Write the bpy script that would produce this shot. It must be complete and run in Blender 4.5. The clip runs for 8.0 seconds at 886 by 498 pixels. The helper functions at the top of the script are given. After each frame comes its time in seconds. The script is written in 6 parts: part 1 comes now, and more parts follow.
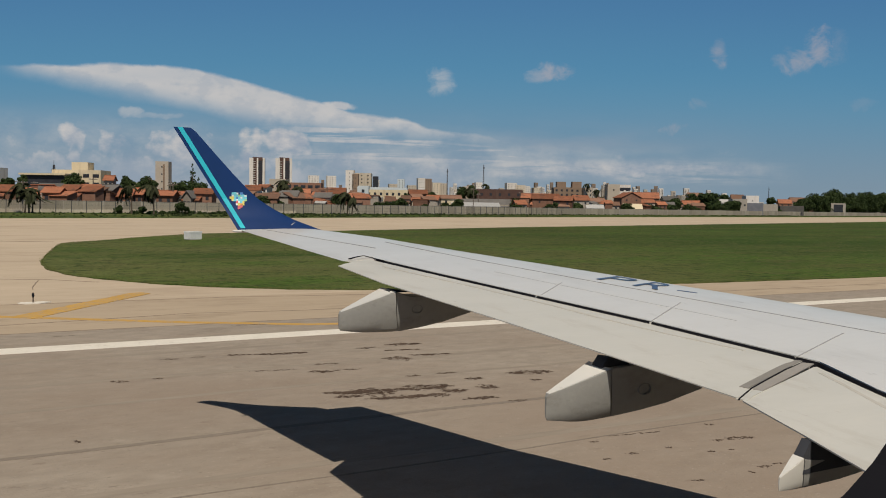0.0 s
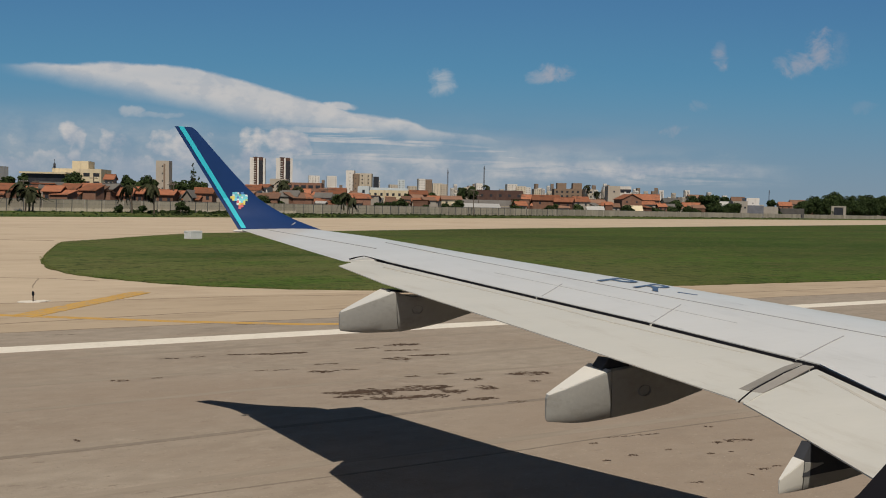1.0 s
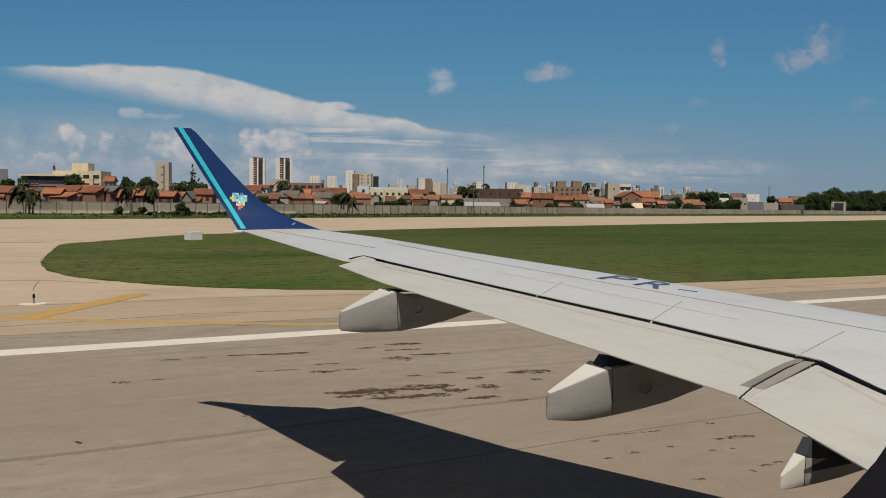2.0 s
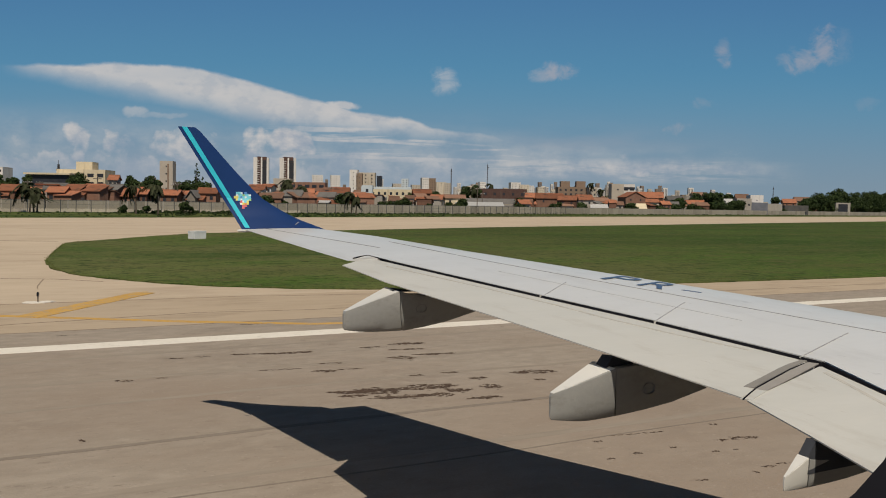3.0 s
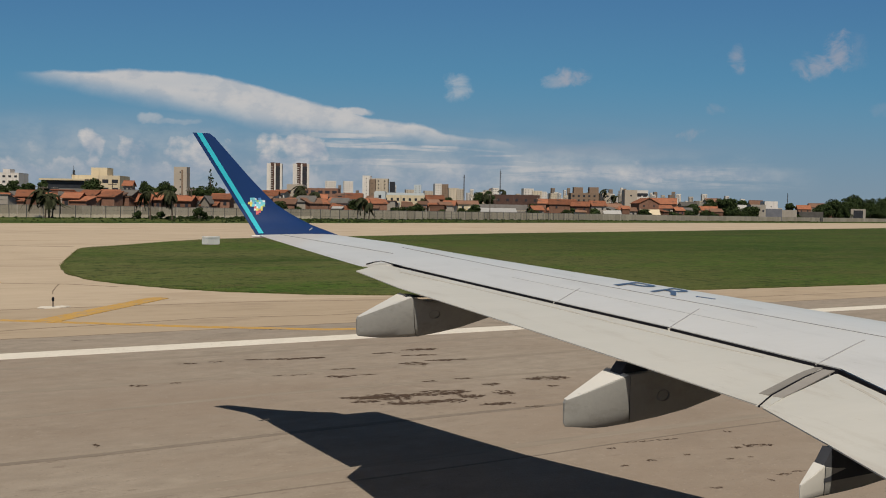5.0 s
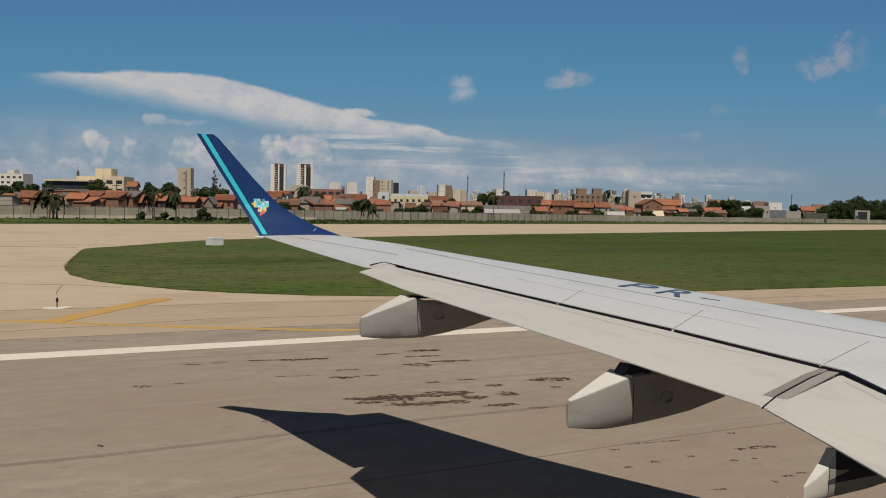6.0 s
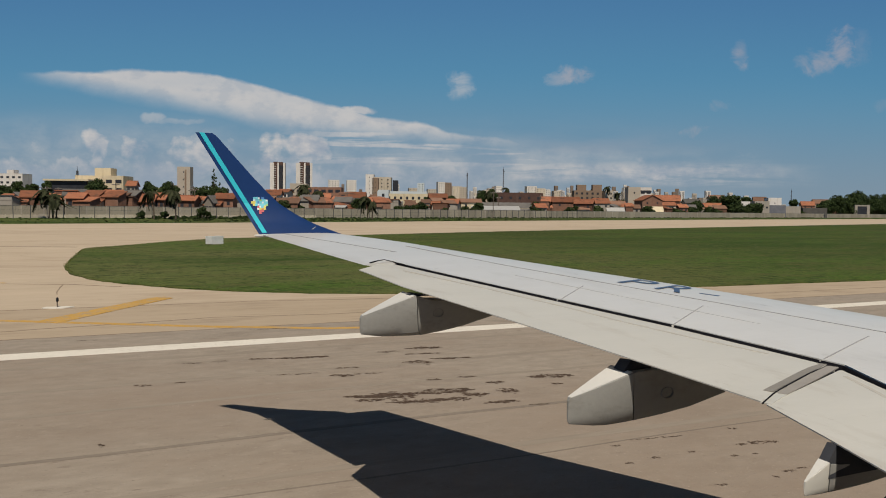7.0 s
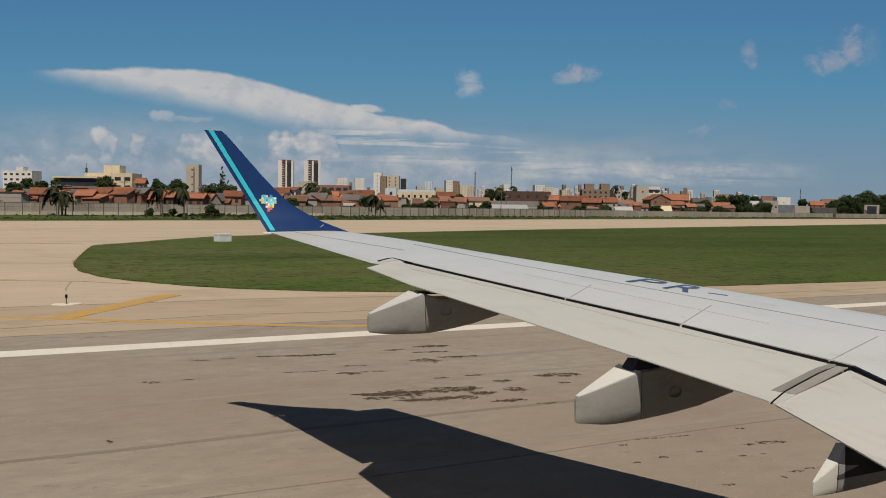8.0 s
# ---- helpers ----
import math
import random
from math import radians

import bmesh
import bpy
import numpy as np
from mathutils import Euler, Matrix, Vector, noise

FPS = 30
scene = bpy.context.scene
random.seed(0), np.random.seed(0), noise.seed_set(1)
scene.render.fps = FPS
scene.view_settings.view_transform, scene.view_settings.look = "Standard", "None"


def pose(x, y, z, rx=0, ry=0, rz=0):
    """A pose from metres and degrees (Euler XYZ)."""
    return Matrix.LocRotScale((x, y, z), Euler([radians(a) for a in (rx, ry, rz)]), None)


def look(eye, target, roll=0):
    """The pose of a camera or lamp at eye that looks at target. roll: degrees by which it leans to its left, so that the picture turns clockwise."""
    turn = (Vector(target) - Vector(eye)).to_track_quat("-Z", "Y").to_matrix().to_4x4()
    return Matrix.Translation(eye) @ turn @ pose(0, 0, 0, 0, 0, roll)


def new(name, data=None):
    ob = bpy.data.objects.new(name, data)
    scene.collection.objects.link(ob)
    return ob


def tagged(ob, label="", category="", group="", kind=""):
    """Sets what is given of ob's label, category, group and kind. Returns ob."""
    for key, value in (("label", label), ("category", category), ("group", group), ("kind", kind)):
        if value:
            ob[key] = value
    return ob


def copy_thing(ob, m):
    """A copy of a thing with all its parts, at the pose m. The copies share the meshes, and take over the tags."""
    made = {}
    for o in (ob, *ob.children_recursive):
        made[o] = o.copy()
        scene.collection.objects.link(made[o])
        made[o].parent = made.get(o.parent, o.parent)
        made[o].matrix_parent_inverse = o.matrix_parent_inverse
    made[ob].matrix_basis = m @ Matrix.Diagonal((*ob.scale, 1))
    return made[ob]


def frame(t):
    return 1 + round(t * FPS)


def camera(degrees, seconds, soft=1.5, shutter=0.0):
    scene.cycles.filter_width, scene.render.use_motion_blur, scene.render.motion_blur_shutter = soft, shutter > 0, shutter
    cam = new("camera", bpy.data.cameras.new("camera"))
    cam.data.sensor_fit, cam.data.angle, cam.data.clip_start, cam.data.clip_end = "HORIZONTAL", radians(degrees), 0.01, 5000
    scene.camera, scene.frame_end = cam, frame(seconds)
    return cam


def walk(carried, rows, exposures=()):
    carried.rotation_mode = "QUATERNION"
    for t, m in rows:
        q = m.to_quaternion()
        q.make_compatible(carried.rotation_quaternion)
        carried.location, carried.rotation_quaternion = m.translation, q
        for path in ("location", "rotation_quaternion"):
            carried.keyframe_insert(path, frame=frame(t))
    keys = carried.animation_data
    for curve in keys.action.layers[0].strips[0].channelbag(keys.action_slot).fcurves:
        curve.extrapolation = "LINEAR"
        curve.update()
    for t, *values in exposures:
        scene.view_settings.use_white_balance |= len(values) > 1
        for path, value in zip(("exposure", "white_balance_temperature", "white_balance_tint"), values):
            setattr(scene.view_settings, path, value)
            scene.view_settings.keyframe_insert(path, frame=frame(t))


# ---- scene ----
# The seat by the cabin window: the eye sways by millimetres and turns a little in the holder's grip.
EYE = 3.9                                        # height of the eye on the airliner's and on the land's drawings
LAND = 0.893                                     # metres to one unit of the land's plan
ROLL_X = 1.1                                     # how far along the plan's runway the airliner stands
cam = camera(52.21, 8.0, soft=1.0)
TURNS = [
    (0.0, 87.251, -0.923, -29.993, 0.0085),
    (0.5, 87.301, -1.360, -29.965, 0.0005),
    (1.0, 87.298, -1.222, -29.975, 0.0015),
    (1.5, 87.243, -0.764, -30.018, 0.0075),
    (3.0, 87.217, -0.923, -29.746, 0.0060),
    (3.5, 87.308, -1.513, -29.440, -0.0030),
    (4.0, 87.454, -1.352, -29.234, -0.0030),
    (4.5, 87.531, -1.026, -29.073, -0.0030),
    (6.0, 87.643, -1.020, -28.713, -0.0030),
    (6.5, 87.553, -0.548, -28.754, -0.0030),
    (7.0, 87.470, -0.651, -28.732, 0.0015),
    (7.5, 87.361, -0.878, -28.463, -0.0030),
    (8.0, 87.362, -0.854, -28.238, -0.0030),
]
walk(cam, [(t, pose(ROLL_X * LAND + sway, 0, EYE * LAND, rx, ry, rz)) for t, rx, ry, rz, sway in TURNS])
scene.view_settings.exposure = 0.0

# ---- daylight ----
SUN_RUN = Vector((0.232, 0.612, -1.0))          # the way the light travels
to_sun = (-SUN_RUN).normalized()
sun = new("sun", bpy.data.lights.new("sun", "SUN"))
sun.data.energy, sun.data.angle, sun.data.color = 3.90, radians(0.53), (1.0, 0.905, 0.765)
sun.matrix_world = look((0, 0, 60), Vector((0, 0, 60)) + SUN_RUN)

AXIS = radians(60.489)                           # from the line of travel to the middle of the view
SIN, COS = math.sin(AXIS), math.cos(AXIS)


def sky_world():
    world = bpy.data.worlds.new("daylight")
    scene.world = world
    world.use_nodes = True
    nt = world.node_tree
    nt.nodes.clear()
    N = lambda kind, **kw: make_node(nt, kind, **kw)
    out = N("ShaderNodeOutputWorld")
    bg = N("ShaderNodeBackground")
    bg.inputs["Strength"].default_value = 0.05
    sky = N("ShaderNodeTexSky")
    sky.sky_type, sky.sun_disc = "NISHITA", False
    sky.sun_elevation = math.asin(to_sun.z)
    sky.sun_rotation = math.atan2(to_sun.x, to_sun.y)
    sky.altitude, sky.air_density, sky.dust_density, sky.ozone_density = 20, 1.0, 0.6, 2.5
    co = N("ShaderNodeTexCoord")
    L = nt.links.new

    def math_(op, a, b=None, clamp=False):
        n = N("ShaderNodeMath")
        n.operation, n.use_clamp = op, clamp
        for i, v in enumerate((a, b)):
            if v is None:
                continue
            if isinstance(v, (int, float)):
                n.inputs[i].default_value = v
            else:
                L(v, n.inputs[i])
        return n.outputs[0]

    def dot(vec):
        n = N("ShaderNodeVectorMath")
        n.operation = "DOT_PRODUCT"
        L(co.outputs["Generated"], n.inputs[0])
        n.inputs[1].default_value = vec
        return n.outputs["Value"]

    ahead = math_("MAXIMUM", dot((COS, SIN, 0)), 0.05)
    u = math_("DIVIDE", dot((SIN, -COS, 0)), ahead)
    v = math_("DIVIDE", dot((0, 0, 1)), ahead)
    uv = N("ShaderNodeCombineXYZ")
    L(u, uv.inputs[0]), L(v, uv.inputs[1])

    def fbm(sx, sy, detail=6, rough=0.55, shift=0.0, warp=0.0):
        m = N("ShaderNodeMapping")
        m.inputs["Scale"].default_value = (sx, sy, 1)
        m.inputs["Location"].default_value = (shift, shift * 0.7, shift)
        L(uv.outputs[0], m.inputs[0])
        n = N("ShaderNodeTexNoise")
        n.inputs["Scale"].default_value = 1.0
        n.inputs["Detail"].default_value = detail
        n.inputs["Roughness"].default_value = rough
        n.inputs["Distortion"].default_value = warp
        L(m.outputs[0], n.inputs["Vector"])
        return n.outputs[0]

    def ramp(x, lo, hi):
        n = N("ShaderNodeMapRange")
        n.interpolation_type = "SMOOTHSTEP"
        n.inputs["From Min"].default_value, n.inputs["From Max"].default_value = lo, hi
        L(x, n.inputs["Value"])
        return n.outputs[0]

    def curve(points):
        n = N("ShaderNodeFloatCurve")
        c = n.mapping.curves[0]
        c.points[0].location, c.points[1].location = points[0], points[-1]
        for p in points[1:-1]:
            c.points.new(*p)
        n.mapping.update()
        L(ramp_linear(u, -0.6, 0.6), n.inputs["Value"])
        return n.outputs[0]

    def ramp_linear(x, lo, hi):
        n = N("ShaderNodeMapRange")
        n.inputs["From Min"].default_value, n.inputs["From Max"].default_value = lo, hi
        L(x, n.inputs["Value"])
        return n.outputs[0]

    mul = lambda a, b: math_("MULTIPLY", a, b)
    add = lambda a, b: math_("ADD", a, b)
    sub = lambda a, b: math_("SUBTRACT", a, b)

    # the long anvil cloud: between two falling edges
    def edge(points):
        return mul(curve([((a + 0.6) / 1.2, b / 0.3) for a, b in points]), 0.3)
    wob = sub(fbm(12, 22, 6, 0.55, 3.1), 0.5)
    puff = sub(fbm(40, 60, 5, 0.55, 8.4), 0.5)
    top = edge([(-0.6, 0.147), (-0.45, 0.147), (-0.32, 0.150), (-0.233, 0.139), (-0.174, 0.123), (-0.133, 0.114), (-0.108, 0.109), (-0.098, 0.104), (-0.036, 0.094), (0.0, 0.084), (0.06, 0.078), (0.12, 0.064), (0.2, 0.055), (0.6, 0.03)])
    low = edge([(-0.6, 0.146), (-0.455, 0.1395), (-0.386, 0.126), (-0.31, 0.113), (-0.26, 0.104), (-0.215, 0.091), (-0.118, 0.081), (-0.006, 0.073), (0.06, 0.067), (0.12, 0.062), (0.2, 0.055), (0.6, 0.03)])
    vt = add(v, add(mul(wob, 0.010), mul(puff, 0.006)))
    anvil_top = ramp(sub(top, vt), -0.001, 0.004)
    anvil_low = ramp(sub(vt, low), -0.012, 0.018)
    tex = ramp(fbm(9, 36, 6, 0.55, 1.7), 0.25, 0.65)
    anvil = mul(mul(anvil_top, anvil_low), add(mul(tex, 0.12), 0.72))
    anvil = mul(anvil, mul(ramp(u, -0.49, -0.44), sub(1.0, ramp(u, 0.0, 0.13))))

    # layered streaks under it, a thin sheet to the right and the bank of cumulus over the town
    lines = fbm(5, 120, 7, 0.6, 5.0, 0.35)
    streak = mul(ramp(lines, 0.44, 0.60), mul(ramp(v, 0.036, 0.050), sub(1.0, ramp(sub(v, top), -0.020, -0.004))))
    streak = mul(streak, mul(ramp(u, -0.24, -0.10), sub(1.0, ramp(u, 0.07, 0.17))))
    sheet_n = mul(ramp(fbm(6, 60, 7, 0.6, 15.0, 0.4), 0.32, 0.56), mul(ramp(v, 0.024, 0.036), sub(1.0, ramp(v, 0.044, 0.062))))
    sheet_n = mul(sheet_n, mul(ramp(u, -0.02, 0.10), sub(1.0, ramp(u, 0.26, 0.42))))
    heap_n = fbm(26, 34, 8, 0.6, 12.3, 0.3)
    brow = add(mul(sub(fbm(16, 9, 7, 0.58, 52.0, 0.25), 0.5), 0.085), 0.053)
    depth = sub(brow, v)
    heap = mul(ramp(depth, 0.0, 0.011), add(mul(ramp(heap_n, 0.30, 0.62), 0.60), 0.40))
    heap = mul(heap, sub(1.0, ramp(u, -0.06, 0.20)))
    cloud = math_("MAXIMUM", anvil, mul(streak, 0.74))
    cloud = math_("MAXIMUM", cloud, mul(sheet_n, 0.74))
    cloud = math_("MAXIMUM", cloud, mul(heap, 0.82))

    # single puffs: bearing, height, half width, half height, strength
    rag = fbm(34, 40, 7, 0.62, 31.0, 0.5)
    cells = N("ShaderNodeTexVoronoi")
    cells.feature = "SMOOTH_F1"
    cells.inputs["Scale"].default_value, cells.inputs["Smoothness"].default_value = 62.0, 0.35
    L(uv.outputs[0], cells.inputs["Vector"])
    knobs = add(mul(fbm(30, 36, 6, 0.52, 31.0, 0.15), 0.80), mul(sub(1.0, cells.outputs["Distance"]), 0.17))
    for pu, pv, pw, ph, ps in ((0.402, 0.163, 0.026, 0.013, 0.50), (0.419, 0.178, 0.016, 0.024, 0.52), (0.440, 0.180, 0.014, 0.018, 0.12), (0.380, 0.168, 0.014, 0.012, 0.30), (0.308, 0.168, 0.010, 0.013, 0.46), (0.311, 0.180, 0.007, 0.010, 0.24), (0.130, 0.150, 0.020, 0.012, 0.58), (0.118, 0.145, 0.022, 0.008, 0.40), (0.002, 0.137, 0.015, 0.015, 0.48),
                               (0.255, 0.087, 0.026, 0.008, 0.30), (0.290, 0.116, 0.015, 0.006, 0.24), (0.205, 0.070, 0.012, 0.010, 0.26), (-0.312, 0.093, 0.028, 0.004, 0.30), (-0.336, 0.096, 0.014, 0.007, 0.42), (0.47, 0.118, 0.016, 0.008, 0.12), (0.315, 0.062, 0.02, 0.005, 0.14),
                               (-0.400, 0.062, 0.014, 0.022, 0.85), (-0.356, 0.060, 0.018, 0.026, 0.85), (-0.345, 0.048, 0.032, 0.020, 0.65), (-0.290, 0.056, 0.034, 0.024, 0.85), (-0.270, 0.064, 0.024, 0.020, 0.75), (-0.190, 0.056, 0.034, 0.023, 0.96), (-0.167, 0.061, 0.026, 0.024, 0.98), (-0.460, 0.050, 0.040, 0.022, 0.42), (-0.425, 0.044, 0.030, 0.015, 0.45),
                               (0.214, 0.047, 0.030, 0.014, 0.85), (0.180, 0.042, 0.045, 0.010, 0.62), (0.27, 0.043, 0.04, 0.007, 0.45), (-0.116, 0.1075, 0.024, 0.005, 0.80)):
        a = mul(sub(u, pu), 1 / pw)
        b = mul(sub(v, pv), 1 / ph)
        r = add(mul(a, a), mul(b, b))
        blob = ramp(sub(add(mul(sub(knobs, 0.48), 2.6), 0.80), mul(r, 0.44)), 0.26, 0.80)
        if pu > -0.02 and pv > 0.058:                            # the thin ones are softer
            blob = mul(ramp(sub(add(mul(sub(rag, 0.5), 3.0), 0.72), mul(r, 0.45)), 0.20, 1.10), 0.88)
        cloud = math_("MAXIMUM", cloud, mul(blob, ps))
    # a pale veil between the clouds over the town
    veil = mul(sub(1.0, ramp(v, 0.05, 0.115)), mul(ramp(fbm(4, 18, 5, 0.55, 71.0), 0.30, 0.66), sub(1.0, ramp(u, 0.10, 0.40))))
    cloud = math_("MAXIMUM", cloud, mul(veil, 0.40))
    cloud = mul(cloud, ramp(dot((COS, SIN, 0)), 0.0, 0.2))

    def blend(f, a, b):
        n = N("ShaderNodeMix")
        n.data_type = "RGBA"
        for sock, val in ((n.inputs["Factor"], f), (n.inputs[6], a), (n.inputs[7], b)):
            if isinstance(val, tuple):
                sock.default_value = (*val, 1)
            elif isinstance(val, (int, float)):
                sock.default_value = val
            else:
                L(val, sock)
        return n.outputs[2]

    # sunlit and shaded parts of the clouds
    shade = ramp(add(fbm(22, 34, 6, 0.6, 41.0), mul(sub(v, 0.07), 1.5)), 0.30, 0.66)
    shade = mul(shade, sub(1.0, mul(mul(ramp(sub(0.062, v), 0.0, 0.030), sub(1.0, ramp(u, -0.05, 0.08))), 0.55)))
    shade = math_("MAXIMUM", shade, mul(ramp(v, 0.078, 0.100), 0.70))
    tint = blend(shade, (5.7, 6.8, 8.3), (12.2, 11.4, 10.8))
    tint = blend(mul(ramp(u, 0.02, 0.16), ramp(v, 0.058, 0.075)), tint, (9.3, 8.0, 8.1))
    # deep blue above, paler through the thick air low down
    air = blend(ramp(v, 0.09, 0.29), (1.95, 5.75, 9.1), (1.28, 3.78, 7.75))
    air = blend(ramp(v, -0.01, 0.16), (4.6, 6.3, 7.95), air)
    far_sky = N("ShaderNodeHueSaturation")
    far_sky.inputs["Saturation"].default_value, far_sky.inputs["Value"].default_value = 0.85, 0.38
    L(sky.outputs[0], far_sky.inputs["Color"])
    low_air = mul(sub(1.0, ramp(dot((0, 0, 1)), 0.24, 0.50)), 0.85)
    base = blend(low_air, far_sky.outputs[0], air)
    mixed = blend(cloud, base, tint)
    L(mixed, bg.inputs[0])
    L(bg.outputs[0], out.inputs[0])


def make_node(nt, kind, **kw):
    return nt.nodes.new(kind)


sky_world()

# ---- materials ----
def mat(name, dark, light, rough=0.8, scale=1.0, detail=6, fine=0.0, bump=0.0, bump_scale=None, metal=0.0, stretch=(1, 1, 1), island=0.0, per_object=0.0, coat=0.0, spec=0.5, lo=0.3, hi=0.7, coords="Object", patches=(), end_tone=None):
    """Two tones mixed by a broad and a fine noise, with relief; island and per_object vary the brightness piece by piece."""
    m = bpy.data.materials.new(name)
    m.use_nodes = True
    nt = m.node_tree
    bsdf = nt.nodes["Principled BSDF"]
    L = nt.links.new
    co = nt.nodes.new("ShaderNodeTexCoord")
    mp = nt.nodes.new("ShaderNodeMapping")
    mp.inputs["Scale"].default_value = stretch
    L(co.outputs[coords], mp.inputs[0])
    n1 = nt.nodes.new("ShaderNodeTexNoise")
    n1.inputs["Scale"].default_value, n1.inputs["Detail"].default_value = scale, detail
    n1.inputs["Roughness"].default_value = 0.62
    n2 = nt.nodes.new("ShaderNodeTexNoise")
    n2.inputs["Scale"].default_value, n2.inputs["Detail"].default_value = scale * 14, 4
    L(mp.outputs[0], n1.inputs["Vector"]), L(mp.outputs[0], n2.inputs["Vector"])
    f = nt.nodes.new("ShaderNodeMix")
    f.inputs["Factor"].default_value = fine
    L(n1.outputs[0], f.inputs[2]), L(n2.outputs[0], f.inputs[3])
    r = nt.nodes.new("ShaderNodeMapRange")
    r.inputs["From Min"].default_value, r.inputs["From Max"].default_value = lo, hi
    L(f.outputs[0], r.inputs["Value"])
    c = nt.nodes.new("ShaderNodeMix")
    c.data_type = "RGBA"
    L(r.outputs[0], c.inputs["Factor"])
    c.inputs[6].default_value, c.inputs[7].default_value = (*dark, 1), (*light, 1)
    col = c.outputs[2]
    if end_tone:                                    # another tone towards one end of the field
        tone, x0, x1, most = end_tone
        sx = nt.nodes.new("ShaderNodeSeparateXYZ")
        L(co.outputs[coords], sx.inputs[0])
        dr = nt.nodes.new("ShaderNodeMapRange")
        dr.inputs["From Min"].default_value, dr.inputs["From Max"].default_value, dr.inputs["To Max"].default_value = x0, x1, most
        L(sx.outputs[0], dr.inputs["Value"])
        dx = nt.nodes.new("ShaderNodeMix")
        dx.data_type = "RGBA"
        L(dr.outputs[0], dx.inputs["Factor"]), L(col, dx.inputs[6])
        dx.inputs[7].default_value = (*tone, 1)
        col = dx.outputs[2]
    for tone, p_scale, p_lo, p_hi, p_stretch in patches:
        pm = nt.nodes.new("ShaderNodeMapping")
        pm.inputs["Scale"].default_value = p_stretch
        pm.inputs["Location"].default_value = (p_scale * 7.3, 4.1, 2.7)
        L(co.outputs[coords], pm.inputs[0])
        pn = nt.nodes.new("ShaderNodeTexNoise")
        pn.inputs["Scale"].default_value, pn.inputs["Detail"].default_value, pn.inputs["Roughness"].default_value = p_scale, 8, 0.68
        L(pm.outputs[0], pn.inputs["Vector"])
        pr = nt.nodes.new("ShaderNodeMapRange")
        pr.inputs["From Min"].default_value, pr.inputs["From Max"].default_value = p_lo, p_hi
        L(pn.outputs[0], pr.inputs["Value"])
        px = nt.nodes.new("ShaderNodeMix")
        px.data_type = "RGBA"
        L(pr.outputs[0], px.inputs["Factor"]), L(col, px.inputs[6])
        px.inputs[7].default_value = (*tone, 1)
        col = px.outputs[2]
    for amount, kind, sock in ((island, "ShaderNodeNewGeometry", "Random Per Island"), (per_object, "ShaderNodeObjectInfo", "Random")):
        if amount:
            g = nt.nodes.new(kind)
            mr = nt.nodes.new("ShaderNodeMapRange")
            mr.inputs["To Min"].default_value, mr.inputs["To Max"].default_value = 1 - amount, 1 + amount
            L(g.outputs[sock], mr.inputs["Value"])
            hs = nt.nodes.new("ShaderNodeHueSaturation")
            L(mr.outputs[0], hs.inputs["Value"]), L(col, hs.inputs["Color"])
            col = hs.outputs[0]
    L(col, bsdf.inputs["Base Color"])
    bsdf.inputs["Roughness"].default_value, bsdf.inputs["Metallic"].default_value = rough, metal
    bsdf.inputs["Specular IOR Level"].default_value = spec
    bsdf.inputs["Coat Weight"].default_value = coat
    bsdf.inputs["Coat Roughness"].default_value = 0.12
    if bump:
        b = nt.nodes.new("ShaderNodeBump")
        b.inputs["Strength"].default_value, b.inputs["Distance"].default_value = bump, 0.02
        n3 = nt.nodes.new("ShaderNodeTexNoise")
        n3.inputs["Scale"].default_value, n3.inputs["Detail"].default_value = bump_scale or scale * 20, 5
        L(mp.outputs[0], n3.inputs["Vector"]), L(n3.outputs[0], b.inputs["Height"]), L(b.outputs[0], bsdf.inputs["Normal"])
    return m


M = {}
M["white_paint"] = mat("white_wing_paint", (0.64, 0.63, 0.60), (0.72, 0.71, 0.68), 0.34, 0.6, fine=0.25, stretch=(0.5, 2.2, 1), coat=0.35, spec=0.5, patches=[((0.58, 0.565, 0.53), 0.9, 0.54, 0.74, (2.0, 0.7, 1)), ((0.44, 0.42, 0.385), 6.0, 0.62, 0.78, (1.6, 0.6, 1))])
M["flap_paint"] = mat("cream_flap_paint", (0.515, 0.51, 0.475), (0.585, 0.575, 0.537), 0.45, 0.7, fine=0.25, stretch=(0.5, 2.2, 1), spec=0.4, patches=[((0.45, 0.425, 0.38), 1.4, 0.55, 0.76, (2.0, 0.7, 1)), ((0.38, 0.35, 0.31), 7.0, 0.63, 0.78, (1.8, 0.5, 1))])
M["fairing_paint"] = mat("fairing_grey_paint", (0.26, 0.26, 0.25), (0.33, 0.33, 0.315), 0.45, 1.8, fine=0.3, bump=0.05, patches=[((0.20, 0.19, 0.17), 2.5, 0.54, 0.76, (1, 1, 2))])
M["navy"] = mat("navy_paint", (0.008, 0.031, 0.112), (0.011, 0.038, 0.140), 0.35, 1.4, coat=0.15, spec=0.35)
M["turquoise"] = mat("turquoise_paint", (0.03, 0.47, 0.58), (0.045, 0.54, 0.65), 0.35, 2)
M["gap"] = mat("gap_black", (0.007, 0.007, 0.010), (0.012, 0.012, 0.016), 0.8, 5, spec=0.1)
M["seam"] = mat("seam_grey", (0.17, 0.17, 0.17), (0.26, 0.26, 0.26), 0.7, 4)
M["hinge_grey"] = mat("shaded_hinge_paint", (0.030, 0.033, 0.042), (0.055, 0.058, 0.068), 0.7, 4, spec=0.2)
M["seam_pale"] = mat("seam_pale_grey", (0.29, 0.29, 0.30), (0.36, 0.36, 0.37), 0.7, 4)
M["rubber"] = mat("seal_rubber", (0.19, 0.18, 0.165), (0.27, 0.255, 0.235), 0.75, 6, fine=0.4)
